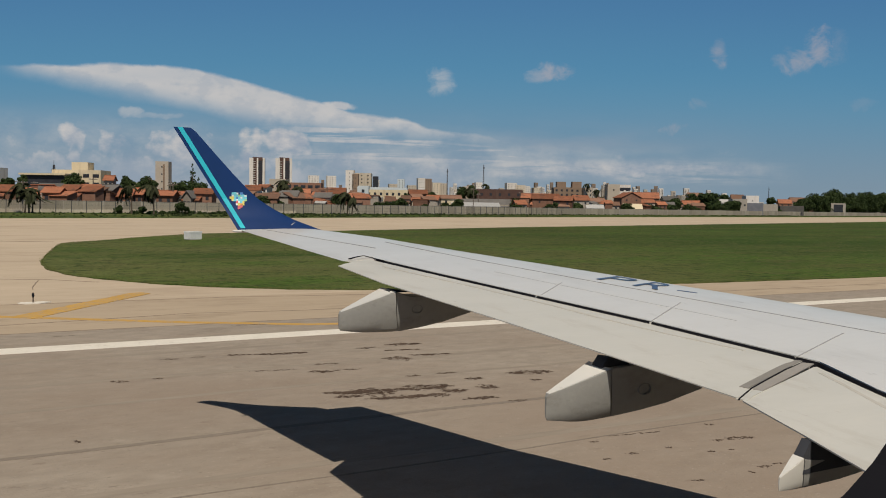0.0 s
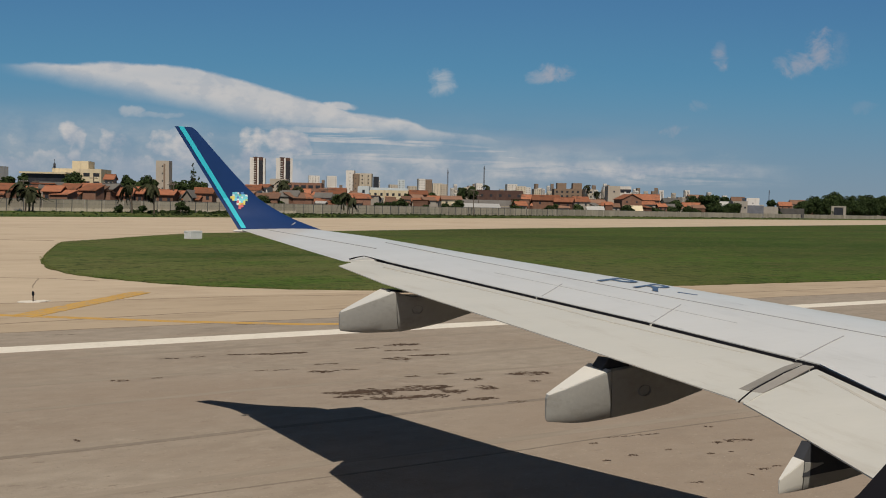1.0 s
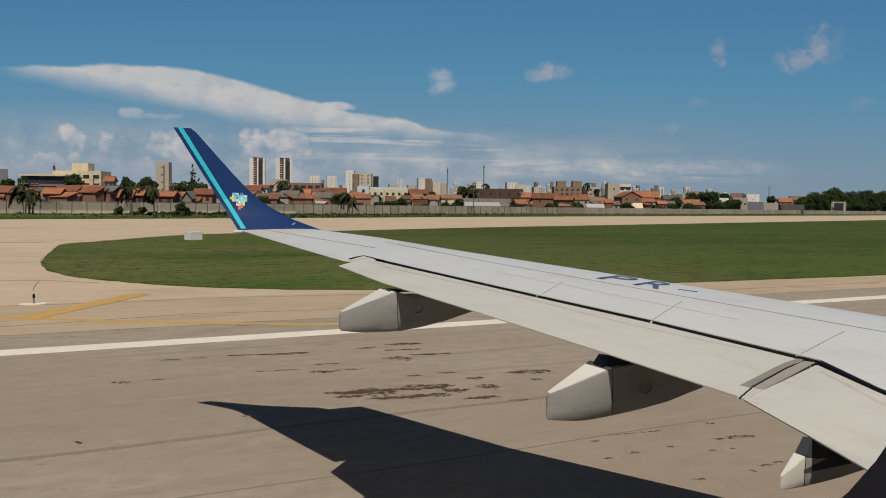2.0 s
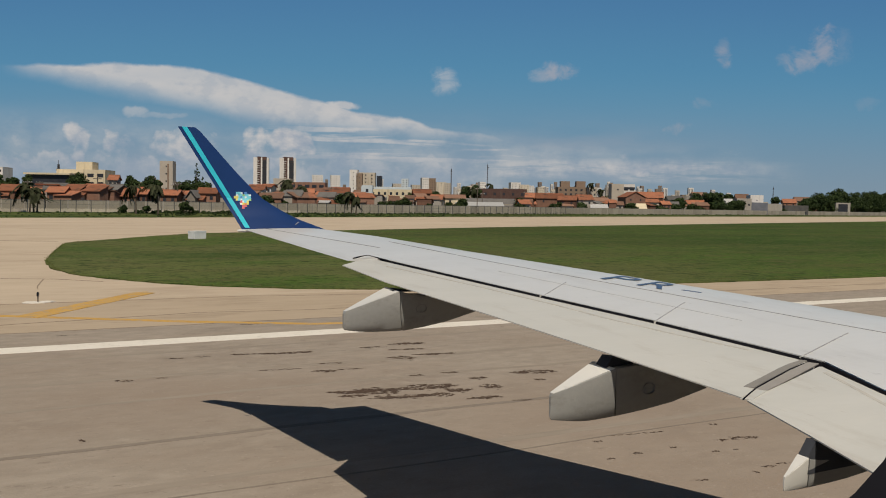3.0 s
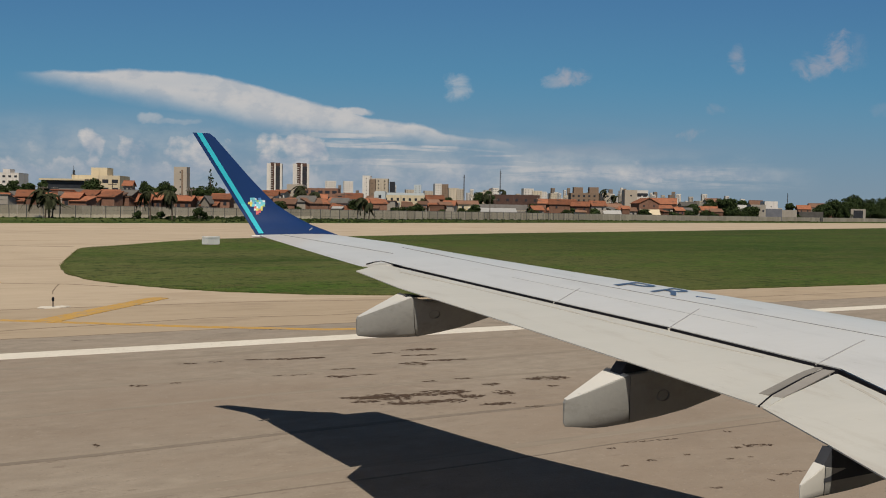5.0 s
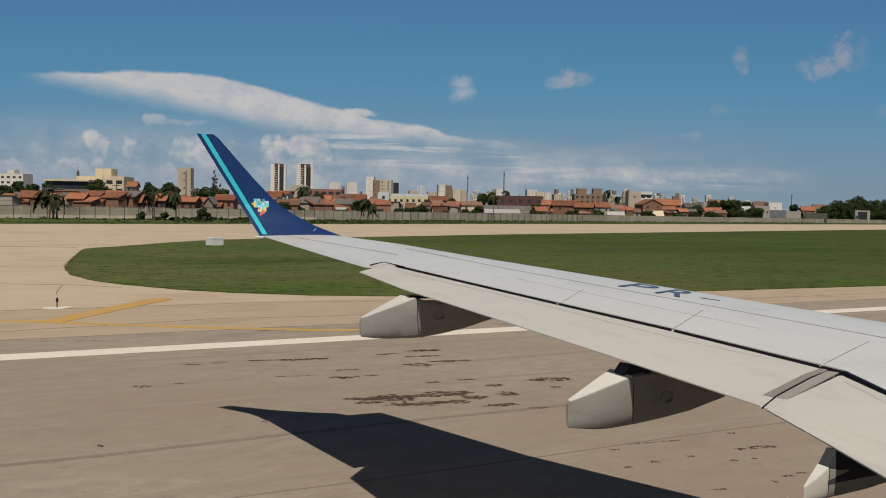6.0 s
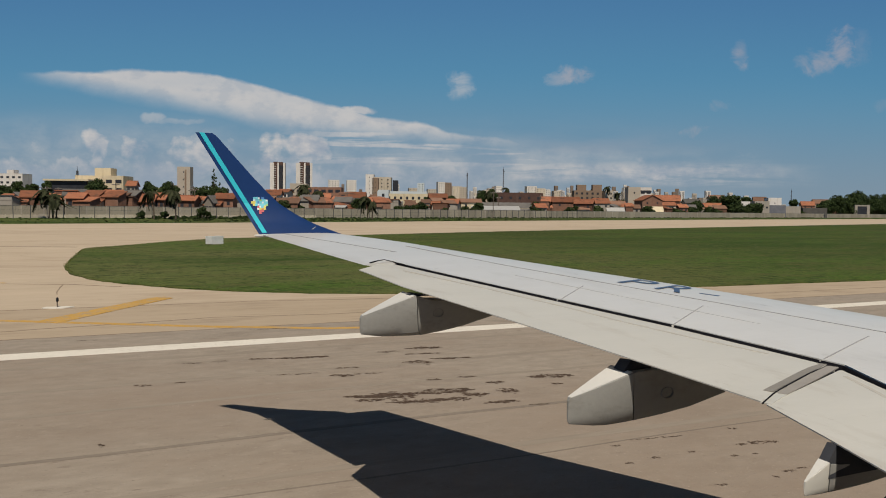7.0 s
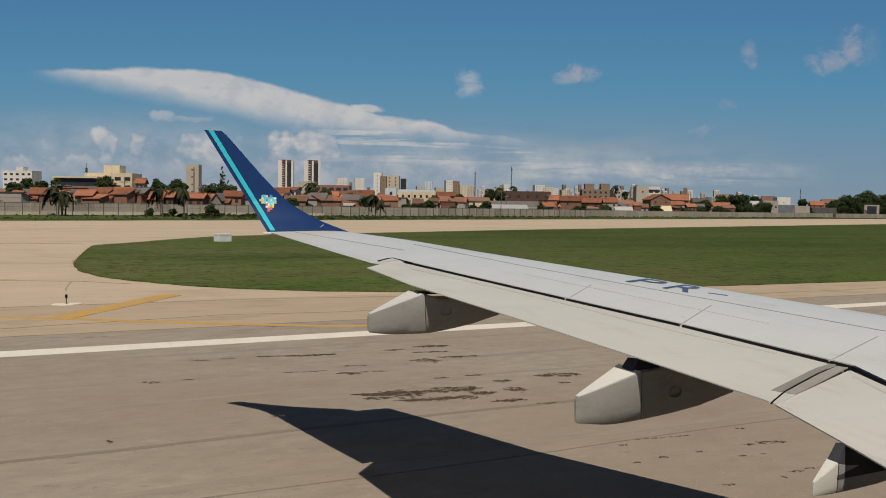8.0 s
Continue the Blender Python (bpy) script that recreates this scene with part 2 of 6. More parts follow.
M["rubber_pale"] = mat("pale_seal_rubber", (0.265, 0.25, 0.232), (0.335, 0.315, 0.295), 0.75, 6, fine=0.4)
M["groove"] = mat("groove_shading", (0.42, 0.405, 0.365), (0.52, 0.50, 0.46), 0.6, 5, fine=0.4)
M["reg_blue"] = mat("marking_blue", (0.05, 0.085, 0.16), (0.07, 0.11, 0.2), 0.4, 4)
M["trim_black"] = mat("window_trim_dark", (0.010, 0.012, 0.016), (0.016, 0.019, 0.025), 0.7, 8, spec=0.1)
M["asphalt"] = mat("runway_asphalt", (0.248, 0.211, 0.174), (0.345, 0.297, 0.246), 0.95, 0.22, fine=0.6, bump=0.4, bump_scale=45, stretch=(0.55, 1, 1), spec=0.12, patches=[((0.232, 0.196, 0.160), 0.9, 0.52, 0.72, (0.7, 1, 1)), ((0.345, 0.30, 0.25), 2.6, 0.58, 0.72, (0.8, 1, 1)), ((0.190, 0.152, 0.122), 3.4, 0.60, 0.76, (0.6, 1.2, 1)), ((0.19, 0.155, 0.125), 7.5, 0.61, 0.75, (0.8, 1.2, 1)), ((0.268, 0.214, 0.170), 0.06, 0.48, 0.66, (0.5, 1, 1)), ((0.375, 0.328, 0.275), 17.0, 0.60, 0.72, (0.8, 1, 1)), ((0.185, 0.152, 0.124), 21.0, 0.61, 0.71, (0.8, 1, 1))])
M["concrete"] = mat("taxiway_concrete", (0.41, 0.333, 0.250), (0.52, 0.430, 0.328), 0.95, 0.09, fine=0.4, bump=0.15, bump_scale=30, stretch=(0.3, 1, 1), spec=0.1, patches=[((0.36, 0.285, 0.21), 0.25, 0.52, 0.74, (0.4, 1, 1)), ((0.30, 0.235, 0.175), 1.4, 0.62, 0.76, (0.6, 1, 1))])
M["shoulder"] = mat("shoulder_paving", (0.35, 0.280, 0.205), (0.45, 0.365, 0.272), 0.95, 0.12, fine=0.35, bump=0.2, bump_scale=40, stretch=(0.25, 1, 1), spec=0.1, patches=[((0.30, 0.238, 0.175), 0.8, 0.52, 0.72, (0.4, 1, 1)), ((0.22, 0.172, 0.128), 4.0, 0.64, 0.76, (0.7, 1, 1))])
M["white_line"] = mat("white_line_paint", (0.60, 0.56, 0.49), (0.76, 0.715, 0.64), 0.8, 1.2, fine=0.5, spec=0.2, patches=[((0.42, 0.37, 0.31), 5.0, 0.60, 0.70, (1, 1, 1))])
M["yellow_line"] = mat("yellow_line_paint", (0.43, 0.255, 0.065), (0.56, 0.345, 0.10), 0.8, 0.8, fine=0.5, spec=0.15, patches=[((0.36, 0.285, 0.20), 3.2, 0.50, 0.64, (1, 1, 1))])
M["tar"] = mat("tar_seam", (0.165, 0.137, 0.112), (0.265, 0.225, 0.187), 0.9, 1.6, fine=0.6, stretch=(0.3, 2, 1), spec=0.12)
M["crack"] = mat("old_paving_crack", (0.20, 0.158, 0.122), (0.30, 0.240, 0.182), 0.9, 0.6, fine=0.5, spec=0.12)
M["smear"] = mat("faint_tyre_smear", (0.225, 0.190, 0.156), (0.315, 0.270, 0.222), 0.95, 0.5, fine=0.4, stretch=(0.2, 1.5, 1), spec=0.12)
M["stain"] = mat("rubber_and_dirt_stain", (0.055, 0.036, 0.026), (0.120, 0.084, 0.063), 0.95, 1.6, fine=0.5, spec=0.15)
M["soil"] = mat("dry_grass_earth", (0.10, 0.095, 0.045), (0.17, 0.15, 0.08), 0.95, 0.05, fine=0.4, bump=0.3, bump_scale=6)
M["turf"] = mat("mown_turf", (0.035, 0.049, 0.0135), (0.072, 0.091, 0.025), 0.98, 0.11, fine=0.55, bump=0.9, bump_scale=9, stretch=(0.7, 0.8, 1), spec=0.05, lo=0.36, hi=0.66,
                patches=[((0.064, 0.108, 0.021), 0.060, 0.46, 0.60, (0.35, 1.0, 1)), ((0.080, 0.084, 0.031), 0.045, 0.53, 0.66, (0.4, 1.2, 1)), ((0.090, 0.088, 0.038), 0.13, 0.57, 0.72, (0.6, 0.9, 1)), ((0.030, 0.062, 0.012), 0.030, 0.50, 0.62, (0.5, 1.4, 1)), ((0.090, 0.086, 0.037), 0.6, 0.54, 0.68, (0.9, 0.8, 1)), ((0.026, 0.042, 0.012), 1.3, 0.52, 0.64, (1, 0.9, 1)), ((0.102, 0.114, 0.040), 2.4, 0.53, 0.63, (1, 0.9, 1)), ((0.030, 0.046, 0.013), 5.0, 0.54, 0.64, (1, 0.9, 1))], end_tone=((0.150, 0.152, 0.062), 75.0, 4.0, 0.80))
M["blade"] = mat("grass_blades", (0.075, 0.105, 0.026), (0.165, 0.170, 0.060), 0.9, 0.2, fine=0.4, island=0.35, spec=0.08)
M["leaf"] = mat("tree_leaves", (0.021, 0.037, 0.011), (0.048, 0.071, 0.022), 0.8, 0.4, fine=0.4, island=0.45, spec=0.2)
M["leaf_dry"] = mat("palm_leaves", (0.022, 0.028, 0.012), (0.051, 0.055, 0.026), 0.8, 0.6, fine=0.4, island=0.4, spec=0.2)
M["bark"] = mat("bark", (0.06, 0.045, 0.033), (0.12, 0.095, 0.072), 0.95, 2, fine=0.4)
M["wall_concrete"] = mat("boundary_wall_concrete", (0.273, 0.245, 0.196), (0.392, 0.350, 0.287), 0.95, 0.25, fine=0.4, per_object=0.16, spec=0.2, patches=[((0.168, 0.147, 0.119), 0.5, 0.52, 0.72, (2.5, 2.5, 0.4))])
M["post"] = mat("concrete_post", (0.312, 0.273, 0.234), (0.429, 0.390, 0.338), 0.95, 1, per_object=0.2)
M["tile"] = mat("clay_roof_tiles", (0.205, 0.080, 0.044), (0.360, 0.148, 0.085), 0.9, 0.5, fine=0.5, bump=0.8, bump_scale=5, per_object=0.4, spec=0.2, patches=[((0.103, 0.065, 0.049), 0.6, 0.52, 0.70, (1, 1, 1))])
M["tile_old"] = mat("weathered_roof_tiles", (0.135, 0.078, 0.056), (0.25, 0.145, 0.10), 0.9, 0.5, fine=0.5, bump=0.8, bump_scale=5, per_object=0.35, spec=0.2)
M["brick"] = mat("raw_brick", (0.145, 0.080, 0.058), (0.275, 0.150, 0.105), 0.95, 0.8, fine=0.5, per_object=0.4, spec=0.2, patches=[((0.203, 0.149, 0.115), 0.35, 0.54, 0.78, (1.6, 1.6, 0.25))])
M["brick_dark"] = mat("dark_red_brick", (0.072, 0.043, 0.038), (0.126, 0.074, 0.062), 0.95, 0.8, fine=0.5, spec=0.2, patches=[((0.144, 0.108, 0.090), 0.35, 0.56, 0.78, (1.6, 1.6, 0.25))])
M["plaster"] = mat("pale_plaster", (0.287, 0.252, 0.213), (0.427, 0.381, 0.325), 0.9, 0.3, fine=0.3, per_object=0.35, spec=0.2, patches=[((0.210, 0.182, 0.147), 0.35, 0.50, 0.74, (1.6, 1.6, 0.25))])
M["cream"] = mat("cream_plaster", (0.497, 0.434, 0.350), (0.609, 0.539, 0.441), 0.9, 0.2, fine=0.3, spec=0.2, per_object=0.1, patches=[((0.378, 0.315, 0.231), 0.35, 0.50, 0.74, (1.6, 1.6, 0.25))])
M["cream_warm"] = mat("warm_cream_plaster", (0.559, 0.474, 0.325), (0.676, 0.585, 0.423), 0.9, 0.2, fine=0.3, spec=0.2, patches=[((0.390, 0.319, 0.221), 0.35, 0.52, 0.76, (1.6, 1.6, 0.25))])
M["beige"] = mat("beige_stucco", (0.405, 0.352, 0.292), (0.510, 0.450, 0.375), 0.9, 0.1, fine=0.3, spec=0.2)
M["tan"] = mat("tan_brick", (0.206, 0.147, 0.106), (0.275, 0.200, 0.147), 0.92, 0.2, fine=0.4, spec=0.2)
M["tower_white"] = mat("white_tower_stucco", (0.597, 0.566, 0.535), (0.728, 0.690, 0.651), 0.85, 0.08, fine=0.2, per_object=0.1, spec=0.2, patches=[((0.512, 0.465, 0.419), 0.35, 0.50, 0.74, (1.6, 1.6, 0.25))])
M["tower_brown"] = mat("brown_cladding", (0.078, 0.046, 0.038), (0.130, 0.075, 0.061), 0.8, 0.2, spec=0.2)
M["grey_beige"] = mat("grey_beige_stucco", (0.308, 0.280, 0.245), (0.406, 0.367, 0.322), 0.9, 0.2, fine=0.3, spec=0.2, patches=[((0.280, 0.252, 0.217), 0.3, 0.52, 0.75, (2, 2, 0.3))])
M["bay_grey"] = mat("shaded_far_glazing", (0.11, 0.11, 0.115), (0.16, 0.155, 0.155), 0.6, 0.5)
M["glass_dark"] = mat("dark_glazing", (0.022, 0.024, 0.030), (0.045, 0.048, 0.058), 0.45, 0.6, spec=0.25)
M["grey_roof"] = mat("fibre_cement_sheet", (0.085, 0.08, 0.077), (0.155, 0.147, 0.138), 0.9, 0.4, fine=0.4, spec=0.2, per_object=0.3)
M["metal_roof"] = mat("pale_metal_sheet", (0.36, 0.355, 0.345), (0.47, 0.465, 0.455), 0.55, 0.5, stretch=(6, 1, 1))
M["steel"] = mat("galvanised_steel", (0.20, 0.20, 0.20), (0.30, 0.30, 0.30), 0.6, 2)
M["mast_steel"] = mat("dark_mast_steel", (0.05, 0.05, 0.055), (0.09, 0.09, 0.095), 0.7, 2)
M["slate"] = mat("slate_grey_stucco", (0.120, 0.126, 0.150), (0.192, 0.198, 0.228), 0.9, 0.3, fine=0.3, spec=0.2)
M["wood_pole"] = mat("timber_pole", (0.09, 0.07, 0.055), (0.15, 0.12, 0.095), 0.9, 2)
M["white_box"] = mat("white_cabinet_paint", (0.621, 0.621, 0.608), (0.756, 0.756, 0.743), 0.6, 1.5)
M["bluegrey"] = mat("pale_blue_stucco", (0.459, 0.513, 0.540), (0.581, 0.634, 0.661), 0.9, 0.2, fine=0.3)
M["green_paint"] = mat("dark_green_board", (0.03, 0.085, 0.06), (0.05, 0.12, 0.085), 0.8, 0.5)
for key, a, b in (("map_cyan", (0.12, 0.50, 0.62), (0.2, 0.6, 0.7)), ("map_yellow", (0.65, 0.55, 0.10), (0.7, 0.62, 0.2)), ("map_green", (0.25, 0.45, 0.16), (0.35, 0.55, 0.25)),
                  ("map_red", (0.55, 0.10, 0.12), (0.65, 0.2, 0.2)), ("map_orange", (0.62, 0.28, 0.08), (0.7, 0.36, 0.12)), ("map_blue", (0.06, 0.18, 0.45), (0.1, 0.25, 0.55)), ("map_pale", (0.62, 0.70, 0.72), (0.7, 0.76, 0.78))):
    M[key] = mat(key + "_paint", a, b, 0.45, 6)


# ---- shaping helpers ----
def thing(name, label, category, at=(0, 0, 0), turn=0.0, group="", kind=""):
    ob = new(name)
    ob.matrix_basis = pose(*at, 0, 0, turn)
    ob.empty_display_size = 0.2
    return tagged(ob, label, category, group, kind)


def finish(bm, name, material, smooth=False):
    """A mesh of one material; smooth shades it round, with its sharp edges kept."""
    me = bpy.data.meshes.new(name)
    bmesh.ops.recalc_face_normals(bm, faces=bm.faces)
    bm.to_mesh(me)
    bm.free()
    me.materials.append(M[material] if isinstance(material, str) else material)
    if smooth:
        for p in me.polygons:
            p.use_smooth = True
        me.set_sharp_from_angle(angle=radians(28))
    return me


def part(name, bm, material, parent, label="", smooth=False):
    ob = new(name, finish(bm, name, material, smooth))
    ob.parent = parent
    if label:
        tagged(ob, label)
    return ob


def share(name, me, parent, m):
    ob = new(name, me)
    ob.parent = parent
    ob.matrix_basis = m
    return ob


def setting(name, bm, material, label, category, kind="structure", smooth=False):
    return tagged(new(name, finish(bm, name, material, smooth)), label, category, "", kind)


def box(x0, x1, y0, y1, z0, z1, bm=None, bevel=0.0):
    bm = bm or bmesh.new()
    vs = [bm.verts.new(p) for p in ((x0, y0, z0), (x1, y0, z0), (x1, y1, z0), (x0, y1, z0), (x0, y0, z1), (x1, y0, z1), (x1, y1, z1), (x0, y1, z1))]
    es = set()
    for f in ((0, 3, 2, 1), (4, 5, 6, 7), (0, 1, 5, 4), (1, 2, 6, 5), (2, 3, 7, 6), (3, 0, 4, 7)):
        es.update(bm.faces.new([vs[i] for i in f]).edges)
    if bevel:
        bmesh.ops.bevel(bm, geom=list(es), offset=bevel, segments=2, affect="EDGES")
    return bm


def prism(points, z0, z1, bm=None):
    """An upright prism over a plan outline; z0 and z1 may be functions of the plan place."""
    bm = bm or bmesh.new()
    h = lambda z, p: z(*p) if callable(z) else z
    a = [bm.verts.new((*p, h(z0, p))) for p in points]
    b = [bm.verts.new((*p, h(z1, p))) for p in points]
    bm.faces.new(a[::-1]), bm.faces.new(b)
    for i in range(len(a)):
        j = (i + 1) % len(a)
        bm.faces.new((a[i], a[j], b[j], b[i]))
    return bm


def loft(rings, bm=None, caps=True):
    bm = bm or bmesh.new()
    vs = [[bm.verts.new(p) for p in r] for r in rings]
    for a, b in zip(vs, vs[1:]):
        for i in range(len(a)):
            j = (i + 1) % len(a)
            bm.faces.new((a[i], a[j], b[j], b[i]))
    if caps:
        bm.faces.new(vs[0][::-1]), bm.faces.new(vs[-1])
    return bm


def tube(path, radii, n=6, bm=None):
    rings = []
    for i, (p, r) in enumerate(zip(path, radii)):
        d = (Vector(path[min(i + 1, len(path) - 1)]) - Vector(path[max(i - 1, 0)])).normalized()
        s = d.orthogonal().normalized()
        t = d.cross(s)
        rings.append([Vector(p) + r * (math.cos(k * math.tau / n) * s + math.sin(k * math.tau / n) * t) for k in range(n)])
    return loft(rings, bm)


def lerp(pairs, x):
    """Straight-line interpolation in a short table of (x, value)."""
    if x <= pairs[0][0]:
        (a, p), (b, q) = pairs[0], pairs[1]
    elif x >= pairs[-1][0]:
        (a, p), (b, q) = pairs[-2], pairs[-1]
    else:
        i = next(k for k in range(len(pairs) - 1) if pairs[k][0] <= x <= pairs[k + 1][0])
        (a, p), (b, q) = pairs[i], pairs[i + 1]
    return p + (q - p) * (x - a) / (b - a)

# ---- the lie of the land ----
# x runs along the runway in the direction of travel, y out to the town. The far taxiway and the
# boundary wall run at an angle to the runway: a along the wall, d out past it.
WALL_0, WALL_DIR = Vector((12.9, 215.6)), Vector((0.9337, 0.3580))
WALL_N = Vector((-0.3580, 0.9337))


def plan(a, d):
    return WALL_0 + a * WALL_DIR + d * WALL_N


def rise(x, y):
    """Height of the land: flat at the runway, climbing gently to the wall and the town."""
    d = (Vector((x, y)) - WALL_0).dot(WALL_N)
    return lerp([(-5000, 0.0), (-110, 0.0), (-100, 0.06), (-60, 0.36), (-32, 0.62), (0, 0.9), (60, 1.3), (400, 3.0), (6000, 12.0)], max(-4999, min(5999, d)))


def spot(u, d):
    """Plan place at distance d along the view's axis and u * d to its right."""
    return Vector((d * (u * SIN + COS), d * (SIN - u * COS)))


BREAKS = [-4500, -1500, -400, -110, -100, -60, -32, 0, 60, 400, 1200, 4500]


def sheet(a_list, d_list, lift, bm=None):
    bm = bm or bmesh.new()
    rows = [[bm.verts.new((*plan(a, d), rise(*plan(a, d)) + lift)) for a in a_list] for d in d_list]
    for r, s in zip(rows, rows[1:]):
        for i in range(len(a_list) - 1):
            bm.faces.new((r[i], r[i + 1], s[i + 1], s[i]))
    return bm


setting("ground", sheet([-4500, -1500, -500, 0, 500, 1500, 4500], BREAKS, 0.0), "soil", "dry grassy earth of the airfield and town", "ground")

# paving: runway, its shoulder, the connector and the far taxiway
setting("runway", prism([(-400, -32), (520, -32), (520, 28.35), (-400, 28.35)], -0.2, 0.03), "asphalt", "grey-brown worn asphalt runway with tar seams", "runway")
setting("shoulder", prism([(-400, 28.35), (520, 28.35), (520, 36.5), (-400, 36.5)], -0.2, 0.026), "shoulder", "tan paved runway shoulder", "pavement")
bm = bmesh.new()
cor = [(40, 36.5), (120, 118), plan(60, -110), plan(-212.5, -110)]
prism([tuple(p) for p in cor], -0.2, 0.022, bm)
setting("connector", bm, "concrete", "pale tan concrete taxiway connector", "pavement")
setting("taxiway", sheet([-235, -100, 100, 300, 700, 1300], [-110, -100, -60, -32], 0.022), "concrete", "pale tan concrete taxiway along the fence", "taxiway")


# ---- the mown island and the strip by the wall ----
rng = random.Random(7)
ISLAND = [(48.0, 33.9), (35.0, 34.4), (25.0, 35.3), (18.2, 37.0), (15.1, 38.6), (12.2, 41.0), (10.2, 43.7), (8.7, 46.7), (7.6, 49.6), (7.1, 53.5), (7.3, 58.5), (7.8, 63.0),
          (8.8, 69.0), (10.2, 77.0), (11.6, 85.4), (13.9, 88.2), (17.0, 92.0), (20.6, 97.6), (25.2, 103.3), (30.4, 108.8)]


def rounded(points, times=2):
    """Cuts the corners of a path, twice over."""
    for _ in range(times):
        out = [points[0]]
        for (x0, y0), (x1, y1) in zip(points, points[1:]):
            out += [(0.75 * x0 + 0.25 * x1, 0.75 * y0 + 0.25 * y1), (0.25 * x0 + 0.75 * x1, 0.25 * y0 + 0.75 * y1)]
        points = out + [points[-1]]
    return points


ISLAND = rounded(ISLAND)


def ragged(points, step, amount, seed):
    """The outline walked in short steps with an uneven edge."""
    out, r = [], random.Random(seed)
    for (x0, y0), (x1, y1) in zip(points, points[1:]):
        n = max(1, int(math.hypot(x1 - x0, y1 - y0) / step))
        for k in range(n):
            t = k / n
            out.append((x0 + (x1 - x0) * t + r.uniform(-amount, amount), y0 + (y1 - y0) * t + r.uniform(-amount, amount)))
    return out


far_side = [tuple(plan(a, -101)) for a in (48, 90, 150, 300, 520, 760)]
rim = ragged([(560.0, 33.8), (120.0, 33.8), (48.0, 33.9)], 3.0, 0.12, 3) + ragged(ISLAND, 0.7, 0.09, 4) + ragged(far_side, 4.0, 0.3, 5) + [tuple(far_side[-1])]
setting("grass_island", prism(rim, -0.1, 0.075), "turf", "mown green grass island between the pavings", "grass")
VERGE = [(-260, -46), (-20, -42.5), (60, -40.5), (150, -36), (300, -32.5), (1300, -32)]
bm, rows = bmesh.new(), []
for a in (*range(-260, 320, 4), 330, 360, 400, 460, 520, 600, 700, 1000, 1300):
    near = lerp(VERGE, a) + rng.uniform(-0.5, 0.5)
    rows.append([bm.verts.new((*plan(a, d), rise(*plan(a, d)) + 0.035)) for d in (near, -28, -14, 0)])
for r0, r1 in zip(rows, rows[1:]):
    for i in range(3):
        bm.faces.new((r0[i], r1[i], r1[i + 1], r0[i + 1]))
setting("grass_verge", bm, "turf", "weedy green verge along the boundary wall", "grass")


def tufts(name, places, label, size):
    """Clumps of grass blades, three to five a clump."""
    verts, faces, r = [], [], random.Random(11)
    for x, y, s in places:
        z = rise(x, y) + 0.05
        for _ in range(r.randint(3, 5)):
            a, w, h = r.uniform(0, math.tau), size * s * r.uniform(0.10, 0.22), size * s * r.uniform(0.5, 1.1)
            dx, dy, lean = math.cos(a), math.sin(a), r.uniform(-0.4, 0.4) * h
            cx, cy = x + r.uniform(-0.25, 0.25) * size, y + r.uniform(-0.25, 0.25) * size
            i = len(verts)
            verts += [(cx - dx * w, cy - dy * w, z), (cx + dx * w, cy + dy * w, z), (cx + dy * lean, cy - dx * lean, z + h)]
            faces.append((i, i + 1, i + 2))
    me = bpy.data.meshes.new(name)
    me.from_pydata(verts, [], faces)
    me.materials.append(M["blade"])
    return tagged(new(name, me), label, "grass", "", "stuff")


places = []
edge_path = [(120.0, 33.8), (48.0, 33.9)] + ISLAND
for (x0, y0), (x1, y1) in zip(edge_path, edge_path[1:]):
    for _ in range(int(math.hypot(x1 - x0, y1 - y0) * 14)):
        t = rng.random()
        places.append((x0 + (x1 - x0) * t + rng.gauss(0.1, 0.07), y0 + (y1 - y0) * t + rng.gauss(0.1, 0.07), rng.uniform(0.6, 1.3)))
tufts("edge_grass", places, "uneven green grass blades along the turf edge", 0.085)


def inside(x, y, poly):
    hit = False
    for (x0, y0), (x1, y1) in zip(poly, poly[1:] + poly[:1]):
        if (y0 > y) != (y1 > y) and x < (x1 - x0) * (y - y0) / (y1 - y0) + x0:
            hit = not hit
    return hit


places = []
while len(places) < 45000:
    t = rng.random() ** 1.6
    y = 34.5 + 75 * t
    x = rng.uniform(6, 75 + y * 0.6)
    if inside(x, y, rim):
        places.append((x, y, rng.uniform(0.5, 1.2)))
tufts("lawn_grass", places, "short green and straw-coloured grass blades", 0.06)

# ---- painted lines and worn patches on the paving ----
def strip(path, width, z0, z1, bm=None, taper=False):
    bm = bm or bmesh.new()
    pts = [Vector(p) for p in path]
    left, right = [], []
    for i, p in enumerate(pts):
        d = (pts[min(i + 1, len(pts) - 1)] - pts[max(i - 1, 0)]).normalized()
        n = Vector((-d.y, d.x)) * width / 2
        left.append(tuple(p + n)), right.append(tuple(p - n))
    return prism(left + right[::-1], z0, z1, bm)


setting("runway_edge_line", prism([(-400, 24.72), (520, 24.72), (520, 25.68), (-400, 25.68)], 0.02, 0.036), "white_line", "broad white painted runway edge line", "road marking")
bm = bmesh.new()
for y, w, x0, x1 in ((14.75, 0.16, -120, 200), (11.75, 0.045, -120, 200)):
    r = random.Random(int(y * 10))
    path = [(x, y + 0.05 * math.sin(x * 0.7 + y) + r.uniform(-0.03, 0.03)) for x in np.arange(x0, x1, 1.6)]
    strip(path, w, 0.02, 0.034, bm)
bm2 = bmesh.new()
for y, w in ((20.25, 0.30), (23.4, 0.22), (12.3, 0.25), (17.9, 0.2)):
    strip([(x, y + 0.08 * math.sin(x * 0.31 + y) + rng.uniform(-0.05, 0.05)) for x in np.arange(-60, 90, 2.3)], w, 0.02, 0.032, bm2)
